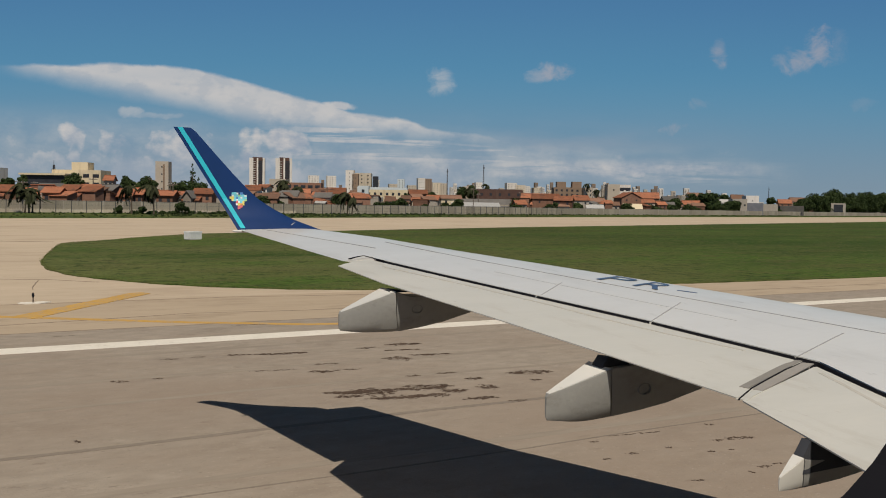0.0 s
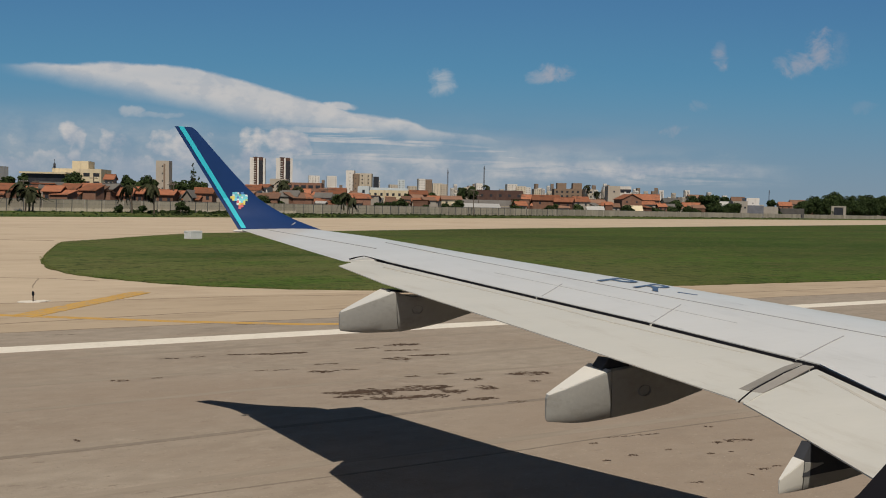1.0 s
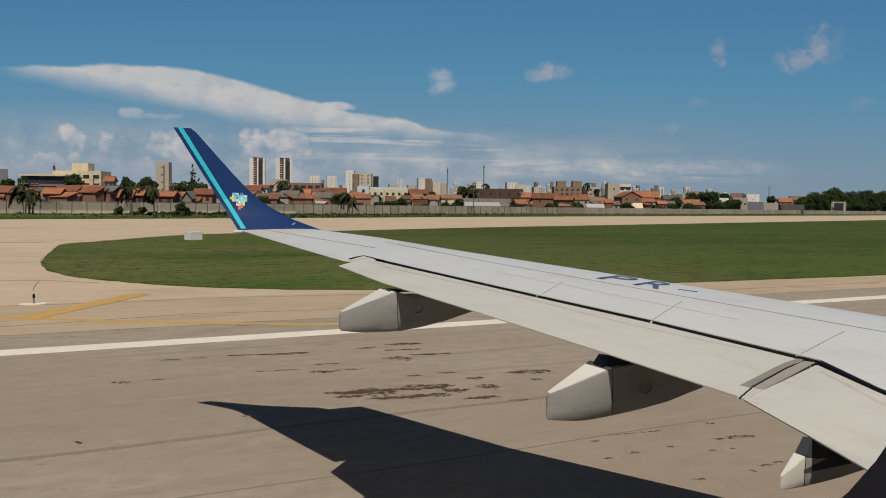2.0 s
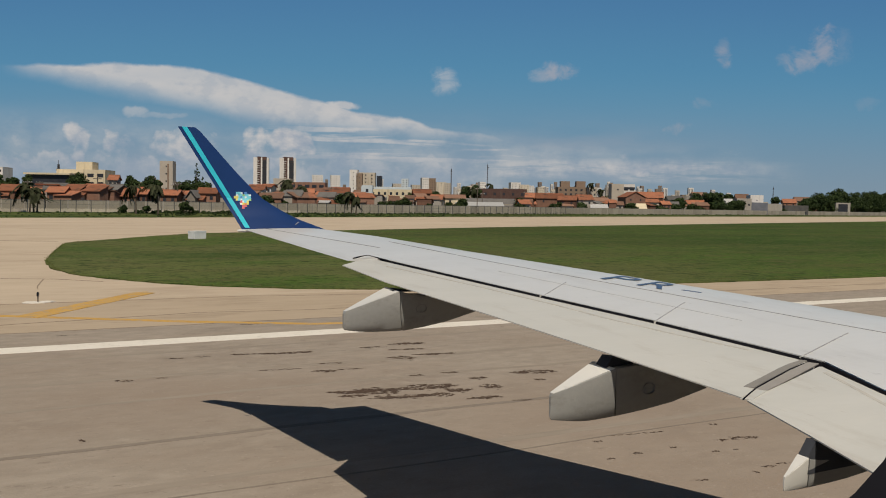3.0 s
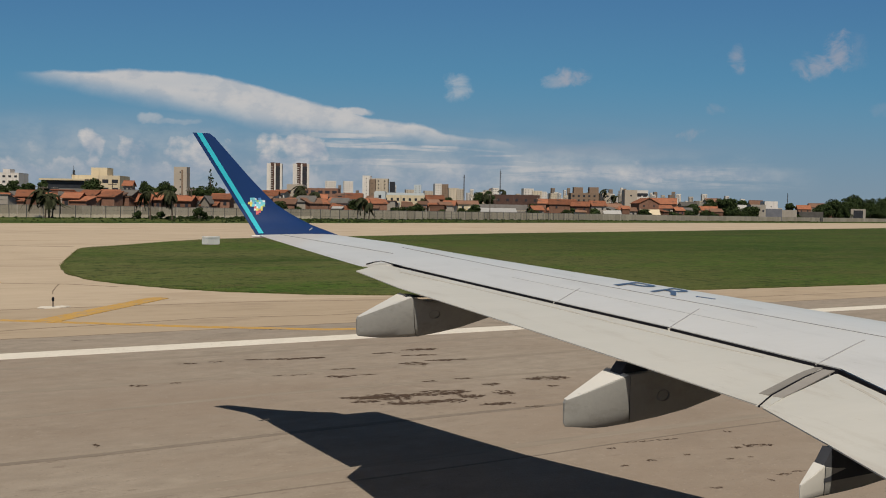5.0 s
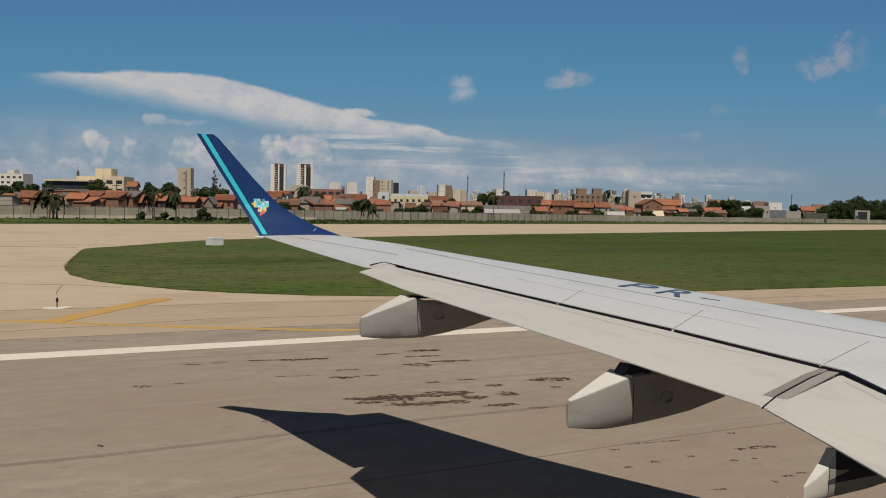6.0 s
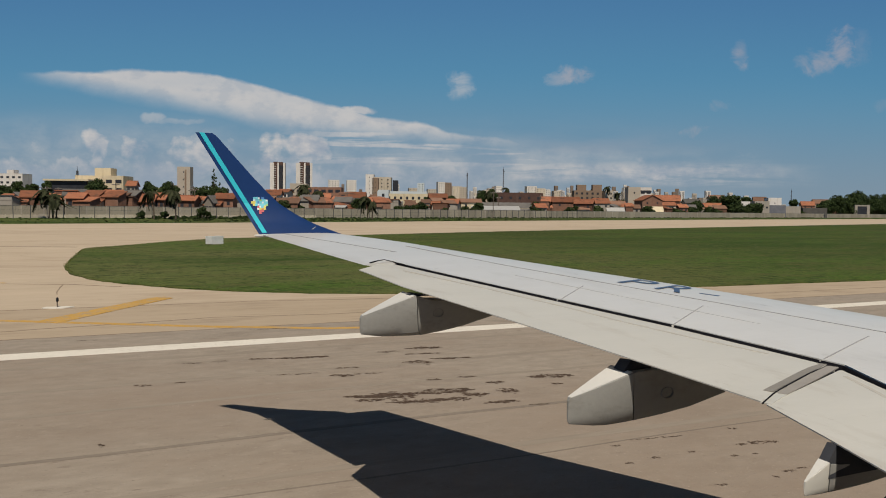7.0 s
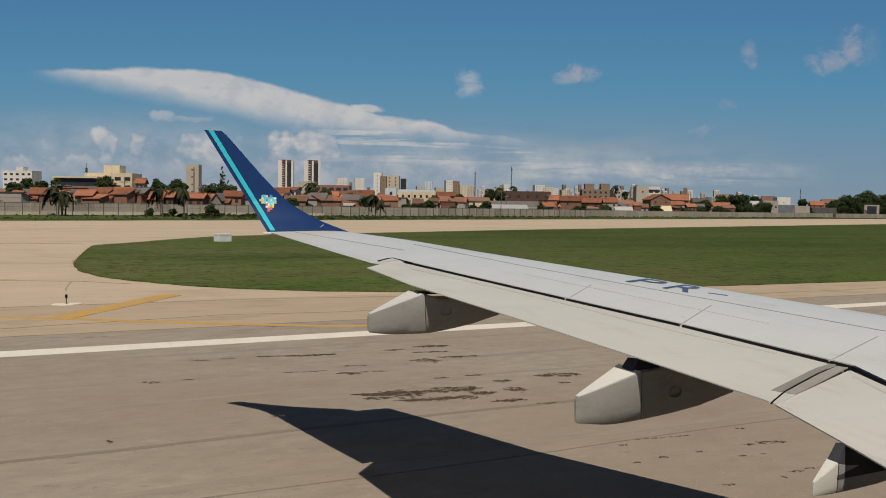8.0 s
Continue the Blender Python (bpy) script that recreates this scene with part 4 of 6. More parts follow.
def canoe(y, aft, brk, fore, belly, w, lift, link=(0.03, 0.02, 0.5, 0.03, 0.055, 0.22), paint="fairing_paint"):
    """A flap track fairing: a pale movable tail with a flat sloping top, and a fixed body ahead of it."""
    def ring(x, top, low, half, lean, rake=0.0):
        pts, hgt = [], top - low
        prof = [(0.94, 1.0), (0.99, 0.988), (1.0, 0.955), (0.90, 0.60), (0.77, 0.30), (0.57, 0.10), (0.30, 0.015), (0.0, 0.0)]
        for f, g in prof:
            pts.append((x + rake * half * (1 - f), y + half * f, low + hgt * g + lean * f * g))
        for f, g in prof[-2::-1]:
            pts.append((x + rake * half * (1 - f), y - half * f, low + hgt * g - lean * f * g))
        return pts
    xa, ta, la = aft
    xb, tb, lb = brk
    tail, deck = [], []
    for t in (0.0, 0.03, 0.10, 0.2, 0.3, 0.4, 0.5, 0.62, 0.75, 0.88, 1.0):
        x = xa + (xb - xa) * t
        low = sum(lerp([(xa, la), (belly[0], belly[1]), (xb, lb), (fore[0], fore[1])], x + 0.06 * q) for q in (-1, 0, 1)) / 3
        half = w * lerp([(0, 0.08), (0.03, 0.15), (0.10, 0.22), (0.5, 0.58), (1.0, 1.0)], t)
        sh = 0.018 if t == 0.0 else 0.0
        tail.append(ring(x, ta + (tb - ta) * t - sh, low + sh, half, lift * t, 0.85 * t))
        if t > 0.0:
            z = ta + (tb - ta) * t
            deck.append([(x, y - half * 0.93, z - lift * t + 0.003), (x, y + half * 0.93, z + lift * t + 0.003), (x, y + half * 0.90, z + lift * t - 0.004), (x, y - half * 0.90, z - lift * t - 0.004)])
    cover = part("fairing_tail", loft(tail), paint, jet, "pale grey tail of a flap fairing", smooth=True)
    # the deck is set whiter than the flanks below it
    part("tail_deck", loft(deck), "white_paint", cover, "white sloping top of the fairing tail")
    body = []
    for t in (0.0, 0.08, 0.16, 0.3, 0.6, 0.85, 1.0):
        x = xb + 0.008 + (fore[0] - xb) * t
        low = lerp([(xb, lb), ((xb + fore[0]) / 2, (lb + fore[1]) / 2 - 0.035 * min(1.0, w / 0.13)), (fore[0] + 0.1, fore[1])], x)
        top = max(lerp([(0.0, tb - 0.008), (0.16, skin(y) - 0.12), (1.0, skin(y) - 0.15)], t), low + 0.03)
        body.append(ring(x, top, low, w * lerp([(0, 0.985), (0.6, 0.8), (1.0, 0.3)], t), 0, 0.85 * (1 - t)))
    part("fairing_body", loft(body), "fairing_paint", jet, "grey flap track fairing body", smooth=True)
    back, drop, wide, run, under, reach = link
    part("hinge_link", loft([[(x, y - w * wide, z0), (x, y + w * wide, z0), (x, y + w * wide * 0.9, z1), (x, y - w * wide * 0.9, z1)] for x, z0, z1 in ((xb - back, tb - drop - back * 0.4, tb - back * 0.36 + 0.004), (xb + run, tb - drop, skin(y) - under), (xb + reach, tb - drop, skin(y) - 0.085))]), "hinge_grey", jet, "hinge link darkened for the shade under the flap")


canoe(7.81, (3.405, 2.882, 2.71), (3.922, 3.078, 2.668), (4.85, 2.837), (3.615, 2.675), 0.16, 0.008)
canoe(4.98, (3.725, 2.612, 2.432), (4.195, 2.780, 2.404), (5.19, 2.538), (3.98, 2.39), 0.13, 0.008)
# the long dark third link also stands for shade on the fairing body
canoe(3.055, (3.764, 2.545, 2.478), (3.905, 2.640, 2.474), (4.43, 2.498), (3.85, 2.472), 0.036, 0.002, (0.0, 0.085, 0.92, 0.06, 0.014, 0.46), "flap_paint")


def access_ring(x, y, z):
    """An oval access cover on the flank of a fairing."""
    rr = []
    for k in range(18):
        a = math.tau * k / 18
        c, q = (math.copysign(abs(f) ** 0.9, f) for f in (math.cos(a), math.sin(a)))
        rr.append([(x + 0.058 * c, y, z + 0.042 * q), (x + 0.0540 * c, y, z + 0.0375 * q), (x + 0.0540 * c, y + 0.03, z + 0.0375 * q), (x + 0.058 * c, y + 0.03, z + 0.042 * q)])
    part("access_cover", loft(rr + rr[:1], caps=False), "seam", jet, "dark oval cover rim")


access_ring(4.17, 7.672, 2.895)
access_ring(4.53, 4.868, 2.60)

# fuselage shell round the cabin, open at the window, and the gear that carries it
def hull(x0, x1, y_c, z_c, r, a0, a1, n, name, label):
    rr = []
    angs = [radians(a0 + (a1 - a0) * i / n) for i in range(n + 1)]
    for x in (x0, x1):
        rr.append([(x, y_c + r * math.cos(a), z_c + r * math.sin(a)) for a in angs] + [(x, y_c + (r - 0.05) * math.cos(a), z_c + (r - 0.05) * math.sin(a)) for a in angs[::-1]])
    return part(name, loft(rr), "white_paint", jet, label, smooth=False)


HY, HZ, HR = -1.36, 3.30, 1.52
hull(-9.0, 14.0, HY, HZ, HR, 40, 332, 40, "fuselage_shell", "white painted fuselage skin")
hull(-9.0, -0.22, HY, HZ, HR, -28, 40, 8, "side_panel", "white painted fuselage skin")
hull(0.42, 14.0, HY, HZ, HR, -28, 40, 8, "side_panel", "white painted fuselage skin")
def cone(x0, x1, drop, name, label):
    """A closed, rounded end of the fuselage."""
    rr = []
    for t in (0.0, 0.15, 0.35, 0.55, 0.75, 0.9, 0.98):
        k = math.sqrt(max(0.0, 1 - t * t))
        rr.append([(x0 + (x1 - x0) * t, HY + HR * k * math.cos(math.tau * i / 40), HZ + drop * t + HR * k * math.sin(math.tau * i / 40)) for i in range(40)])
    part(name, loft(rr), "white_paint", jet, label, smooth=True)


cone(14.003, 18.0, -0.45, "fuselage_nose", "rounded white fuselage nose")
cone(-9.003, -19.0, 0.75, "fuselage_tail", "tapering white fuselage tail")
for x in (4.6,):
    for y in (1.5, -4.2):
        leg = part("gear_leg", tube([(x, y, 0.95), (x, y, 2.5)], [0.09, 0.11], 10), "steel", jet, "steel landing gear leg")
        for s in (-0.24, 0.24):
            part("wheel", tube([(x, y + s - 0.13, 0.94), (x, y + s - 0.10, 0.94), (x, y + s + 0.10, 0.94), (x, y + s + 0.13, 0.94)], [0.40, 0.50, 0.50, 0.40], 24), "trim_black", leg, "black tyre")


def cabin_window():
    """The cabin wall panel by the seat, with its rounded window opening and black gasket."""
    def outline(grow, n=10):
        pts, rad = [], 0.09 + grow
        for cx, cz, a0 in ((0.192, 0.186, 0), (0.066, 0.186, 90), (0.066, 0.001, 180), (0.192, 0.001, 270)):
            for k in range(n + 1):
                a = radians(a0 + 90 * k / n)
                pts.append((cx + rad * math.cos(a), EYE + cz + rad * math.sin(a)))
        return pts
    def ring(inner, outer, y0, y1):
        bm = bmesh.new()
        loops = [[bm.verts.new((x, y, z)) for x, z in pts] for pts, y in ((inner, y0), (outer, y0), (outer, y1), (inner, y1))]
        for a, b in zip(loops, loops[1:] + loops[:1]):
            for i in range(len(a)):
                j = (i + 1) % len(a)
                bm.faces.new((a[i], a[j], b[j], b[i]))
        return bm
    inner = outline(0.012)
    cx, cz = 0.10, EYE - 0.465
    outer = []
    for x, z in inner:
        dx, dz = x - 0.126, z - EYE - 0.096
        k = max(abs(dx) / 0.32, abs(dz) / 0.84)
        outer.append((cx + dx / k, cz + dz / k))
    part("window_panel", ring(inner, outer, 0.130, 0.150), "trim_black", jet, "dark cabin window surround")
    part("window_gasket", ring(outline(0.0), outline(0.014), 0.140, 0.160), "gap", jet, "black window gasket")


cabin_window()


# ---- boundary wall, posts ----
boundary = thing("wall_boundary", "grey concrete panel boundary wall", "wall", kind="structure")
panel = finish(box(-2.46, 2.46, -0.07, 0.07, -0.4, 2.72), "wall_panel", "wall_concrete")
pillar = finish(box(-0.13, 0.13, -0.14, 0.14, -0.4, 2.82), "pillar", "post")
cap = finish(box(-2.46, 2.46, -0.11, 0.11, 2.72, 2.80), "coping", "post")
turn = math.degrees(math.atan2(WALL_DIR.y, WALL_DIR.x))
for k in range(-12, 162):
    p = plan(k * 5.0, 0)
    share("wall_panel", panel, boundary, pose(*p, rise(*p), 0, 0, turn))
    share("coping", cap, boundary, pose(*p, rise(*p), 0, 0, turn))
    q = plan(k * 5.0 + 2.5, 0)
    share("pillar", pillar, boundary, pose(*q, rise(*q), 0, 0, turn))
wire = thing("wire_fence", "thin concrete post and wire fence before the wall", "fence", kind="structure")
stake = finish(box(-0.06, 0.06, -0.06, 0.06, -0.3, 2.9), "post", "mast_steel")
for k in range(-22, 62):
    p = plan(k * 3.6 + 1, -7.5)
    share("post", stake, wire, pose(*p, rise(*p), 0, rng.uniform(-2, 2), turn))
for h in (0.9, 1.9, 2.8):
    part("strand", tube([(*plan(a, -7.5), rise(*plan(a, -7.5)) + h) for a in (-80, 70, 222)], [0.022] * 3, 4), "mast_steel", wire)
plinth = finish(box(-2.5, 2.5, -0.16, -0.07, -0.4, 0.85), "plinth", "cream")
for k in range(-12, 18):
    p = plan(k * 5.0, 0)
    share("plinth", plinth, boundary, pose(*p, rise(*p), 0, 0, turn))

# ---- the town behind the wall ----
FACE = -29.511                                   # fronts look back across the airfield
DETAIL = {}


def stand(u, d, w, *heights):
    """Keeps a site at least a little way behind the boundary wall, its size growing with the distance."""
    clear = 309 / (1 - 1.2128 * u) + 0.64 * w + 8 + 0.12 * max(0, d - 380)
    k = max(1.0, clear / d)
    return (d * k, w * k, *(EYE + (z - EYE) * k for z in heights))


def shared(key, make):
    if key not in DETAIL:
        DETAIL[key] = make()
    return DETAIL[key]


def window_mesh(w, h):
    def make():
        bm = box(-w / 2, w / 2, -0.05, 0.10, 0, h)
        return finish(bm, "window", "glass_dark")
    return shared(("win", w, h), make)


def roof_gable(w, dp, eave, ridge, over, along):
    """A pitched roof slab; the ridge runs along x or, when not along, front to back."""
    t = 0.16
    if along:
        prof = [(-dp / 2 - over, eave), (0, ridge), (dp / 2 + over, eave), (dp / 2 + over, eave - t), (0, ridge - t * 1.3), (-dp / 2 - over, eave - t)]
        return loft([[(x, y, z) for y, z in prof] for x in (-w / 2 - over, w / 2 + over)])
    prof = [(-w / 2 - over, eave), (0, ridge), (w / 2 + over, eave), (w / 2 + over, eave - t), (0, ridge - t * 1.3), (-w / 2 - over, eave - t)]
    return loft([[(x, y, z) for x, z in prof] for y in (-dp / 2 - over, dp / 2 + over)])


def walls_gable(w, dp, eave, ridge, along):
    if along:
        prof = [(-dp / 2, -0.5), (dp / 2, -0.5), (dp / 2, eave - 0.12), (0, ridge - 0.2), (-dp / 2, eave - 0.12)]
        return loft([[(x, y, z) for y, z in prof] for x in (-w / 2, w / 2)])
    prof = [(-w / 2, -0.5), (w / 2, -0.5), (w / 2, eave - 0.12), (0, ridge - 0.2), (-w / 2, eave - 0.12)]
    return loft([[(x, y, z) for x, z in prof] for y in (-dp / 2, dp / 2)])


def house(u, d, w, dp, eave, ridge, wall="plaster", roof="tile", along=True, swing=0.0, label="", wins=2, low=False):
    """A small pitched-roof house; eave and ridge are heights above the sea of the airfield."""
    d, w, eave, ridge = stand(u, d, w, eave, ridge)
    p = spot(u, d)
    z = rise(*p)
    t = thing("house", label or "small house with a clay tile roof behind the boundary wall", "house", (*p, z), FACE + swing, "houses behind the wall")
    e, r = eave - z, ridge - z
    part("wall", walls_gable(w, dp, e, r, along), wall, t)
    cover = part("roof", roof_gable(w, dp, e, r, 0.45, along), roof, t)
    if along:
        part("ridge", tube([(-w / 2 - 0.45, 0, r + 0.02), (w / 2 + 0.45, 0, r + 0.02)], [0.13, 0.13], 6), roof, cover)
    me = window_mesh(0.8, 0.9)
    for k in range(wins):
        x = (k + 0.5) / wins * w - w / 2
        share("window", me, t, pose(x, -dp / 2, max(0.9, e - 1.75)))
    share("door", shared("door", lambda: finish(box(-0.45, 0.45, -0.05, 0.08, 0, 2.1), "door", "wood_pole")), t, pose(-w / 4 + 0.1, -dp / 2, 0))
    return t


def block(name, u, d, w, dp, top, wall, label, storeys=3, bays=4, ww=1.4, wh=1.3, swing=0.0, parapet=0.6, group="", roofbox=None, category="building", skip=0):
    """A flat-roofed building with a parapet and its windows."""
    d, w, top = stand(u, d, w, top)
    p = spot(u, d)
    z = rise(*p)
    t = thing(name, label, category, (*p, z), FACE + swing, group)
    h = top - z
    part("wall", box(-w / 2, w / 2, -dp / 2, dp / 2, -1.0, h - parapet), wall, t)
    bm = bmesh.new()
    for a in ((-w / 2, w / 2, -dp / 2, -dp / 2 + 0.25), (-w / 2, w / 2, dp / 2 - 0.25, dp / 2), (-w / 2, -w / 2 + 0.25, -dp / 2 + 0.25, dp / 2 - 0.25), (w / 2 - 0.25, w / 2, -dp / 2 + 0.25, dp / 2 - 0.25)):
        box(*a, h - parapet, h, bm)
    part("parapet", bm, wall, t)
    if roofbox:
        x0, x1, hh = roofbox
        part("roof_tank", box(x0, x1, -dp / 4, dp / 4, h - parapet, h + hh), wall, t)
    me = window_mesh(ww, wh)
    step = (h - parapet) / storeys
    for s in range(skip, storeys):
        for b in range(bays):
            x = (b + 0.5) / bays * w - w / 2
            share("window", me, t, pose(x, -dp / 2, s * step + 0.9))
    return t


# tile-roofed row just behind the wall
for u, d, w, dp, eave, ridge, wall, roof, along, swing in (
        (-0.5013, 204, 4.4, 7, 4.1, 5.0, "brick", "tile", True, 4), (-0.4801, 207, 4.5, 7, 4.1, 5.0, "plaster", "tile", True, -5),
        (-0.4636, 222, 3.5, 7, 5.0, 6.7, "brick", "tile", True, 6), (-0.4471, 211, 3.3, 7, 4.4, 5.5, "grey_beige", "tile_old", True, 3),
        (-0.4294, 226, 2.8, 7, 4.8, 6.1, "brick", "tile", True, -8), (-0.4135, 217, 3.7, 7, 5.5, 6.8, "brick", "tile", True, 8),
        (-0.3924, 221, 4.6, 7, 4.6, 6.1, "plaster", "tile", True, -3), (-0.3955, 248, 6.5, 7, 7.0, 7.9, "plaster", "tile_old", True, 4),
        (-0.3727, 236, 3.2, 7, 5.6, 7.7, "brick", "tile", True, 3), (-0.3541, 241, 4.8, 7, 6.5, 8.0, "brick", "grey_roof", True, -6),
        (-0.3339, 230, 3.1, 7, 4.9, 6.8, "brick", "tile", True, 5), (-0.3180, 233, 2.7, 7, 5.5, 7.2, "brick", "tile", True, -4),
        (-0.3541, 291, 2.6, 7, 10.2, 11.8, "plaster", "tile", True, 10), (-0.3037, 249, 3.2, 7, 5.4, 6.8, "plaster", "tile_old", True, -7),
        (-0.2904, 240, 4.2, 7, 5.4, 6.7, "brick", "tile", True, 3), (-0.2757, 255, 2.3, 7, 5.7, 6.7, "cream", "tile", True, 8),
        (-0.2651, 244, 2.2, 6, 4.8, 6.9, "plaster", "grey_roof", False, -4), (-0.2497, 249, 4.9, 7, 6.1, 7.5, "brick", "tile", True, 4),
        (-0.2629, 245, 4.0, 4, 4.3, 5.3, "brick", "tile", True, -2), (-0.2303, 266, 4.1, 7, 6.1, 7.7, "plaster", "tile", True, 6),
        (-0.2122, 270, 4.5, 7, 5.9, 7.6, "brick", "tile_old", True, -5)):
    house(u, d, w, dp, eave, ridge, wall, roof, along, swing)
# rows deeper in, by the twin towers and on to the trees
LOOKS = {"tile": "brick house with an orange clay tile roof", "metal_roof": "low building with a pale sheet metal roof", "grey_roof": "house with a grey fibre-cement roof", "cream_warm": "cream hut with a pale sloping roof"}
for u, d, w, dp, eave, ridge, wall, roof, along, swing in (
        (-0.1971, 300, 4.7, 7, 7.9, 9.6, "tower_white", "tile", True, 3), (-0.1850, 328, 3.6, 7, 9.4, 10.4, "tower_white", "tile", True, -6),
        (-0.1683, 295, 5.4, 7, 6.0, 7.3, "grey_beige", "tile_old", True, 4), (-0.1435, 276, 6.7, 6, 3.6, 5.0, "brick", "tile", True, 2),
        (-0.1243, 279, 3.6, 5, 4.1, 4.6, "plaster", "metal_roof", True, -3), (-0.1121, 283, 3.5, 6, 3.8, 4.9, "brick", "tile", True, -3),
        (-0.1408, 313, 3.2, 7, 7.3, 8.9, "brick", "tile", True, 8), (-0.1238, 306, 4.3, 7, 6.4, 7.8, "brick", "tile", True, -6),
        (-0.1064, 338, 6.3, 7, 7.7, 9.8, "brick", "tile", True, 5), (-0.1029, 312, 4.6, 7, 5.3, 6.6, "plaster", "tile_old", True, -4),
        (-0.0839, 291, 3.5, 6, 4.4, 5.3, "plaster", "tile_old", True, 0), (-0.0468, 316, 3.0, 7, 5.1, 6.7, "plaster", "tile_old", True, 4),
        (-0.0329, 308, 3.7, 5, 4.4, 5.2, "plaster", "tile_old", True, -3), (-0.0169, 368, 6.9, 7, 8.5, 10.1, "brick", "tile", True, 6),
        (-0.0157, 328, 4.8, 7, 5.6, 6.6, "cream", "tile", True, 3), (0.0003, 346, 4.3, 7, 6.0, 7.8, "grey_beige", "tile", True, -8),
        (0.0192, 356, 7.8, 7, 6.7, 8.0, "cream_warm", "tile_old", True, 4), (0.0956, 361, 4.1, 7, 4.9, 6.5, "plaster", "tile", True, 8),
        (0.1027, 391, 3.5, 7, 7.3, 9.7, "tower_white", "tile", True, -12), (0.1220, 394, 12.9, 9, 7.5, 9.7, "brick", "tile", True, 10)):
    house(u, d, w, dp, eave, ridge, wall, roof, along, swing, label=LOOKS.get(roof, "low house with a weathered roof"))
for u, d, w, dp, eave, ridge, wall, roof, along, swing in (
        (0.1445, 389, 7.4, 8, 6.9, 8.8, "brick", "tile", True, -14), (0.1618, 415, 6.9, 7, 7.3, 9.6, "grey_beige", "tile", True, 5),
        (0.1404, 386, 6.3, 6, 4.4, 5.6, "cream", "tile_old", True, 3), (0.1798, 443, 7.4, 7, 6.9, 8.8, "plaster", "tile_old", True, 12),
        (0.1783, 412, 7.3, 4, 3.8, 5.4, "tower_white", "metal_roof", True, 0), (0.1974, 424, 6.0, 7, 5.3, 6.9, "grey_beige", "tile_old", True, -5),
        (0.2141, 455, 10.2, 12, 9.3, 12.1, "brick", "tile", False, 8), (0.2330, 489, 14.4, 9, 9.6, 12.7, "brick", "tile", True, -8),
        (0.2351, 470, 7.3, 7, 7.1, 8.8, "cream", "tile", True, 3), (0.2199, 444, 8.5, 5, 3.7, 6.2, "cream_warm", "cream_warm", True, 0),
        (0.2507, 467, 4.4, 7, 6.1, 7.8, "brick", "tile", True, 6), (0.2607, 509, 8.3, 7, 8.9, 11.1, "grey_beige", "grey_roof", True, 4),
        (0.2601, 476, 5.0, 6, 5.6, 7.7, "tower_white", "grey_roof", True, -6), (0.2878, 524, 14.2, 8, 6.8, 9.1, "tower_white", "tile", True, 2),
        (0.2861, 607, 7.4, 7, 12.9, 15.2, "plaster", "tile_old", True, 4), (0.3194, 555, 8.8, 7, 8.1, 10.5, "tower_white", "metal_roof", True, 5),
        (0.3353, 603, 8.1, 7, 11.3, 14.3, "plaster", "tile_old", True, -6), (0.3876, 660, 9.0, 7, 9.5, 12.4, "brick", "tile", True, -6),
        (0.4018, 700, 12.2, 7, 11.4, 14.5, "plaster", "tile_old", True, 3), (0.4205, 701, 10.5, 7, 9.5, 12.2, "brick", "tile_old", True, 6)):
    house(u, d, w, dp, eave, ridge, wall, roof, along, swing, label=LOOKS.get(roof, "low house with a weathered roof"))

# blocks of flats and other large buildings
block("apartment_block", -0.4894, 520, 16.9, 12, 21.4, "tower_white", "white block of flats with rows of dark windows", 6, 5, 1.6, 1.2, roofbox=(-2, 2, 2.2))
block("office_building", -0.3861, 388, 20.4, 12, 16.4, "cream_warm", "cream office building with deep shaded window bands", 4, 5, 2.6, 1.5, skip=1)
block("roof_tower", -0.3849, 392, 6.9, 7, 19.9, "cream_warm", "cream lift tower rising behind the office building", 1, 1, 1.0, 1.0, parapet=0.3)
t = block("open_hall", -0.4216, 376, 17.4, 12, 13.6, "beige", "long hall with a flat pale roof and shaded open storey", 1, 1, 1, 1, parapet=0.3)
part("roof_slab", box(-9.4, 9.4, -7.2, 6.5, 11.9, 12.6), "cream_warm", t)
# a dark sheet stands for the shade under the roof slab
part("shaded_storey", box(-8.6, 8.6, -6.06, -5.9, 6.5, 11.7), "glass_dark", t, "dark panel for the shade in the open storey")
t = block("slab_tower", -0.2965, 372, 5.3, 4.5, 20.0, "beige", "slim grey-beige tower with a dark vertical slot", 6, 1, 0.5, 0.6, parapet=0.4)
part("slot", box(0.45, 1.15, -2.31, -2.2, 2.0, 17.2), "tan", t, "brown recessed strip")


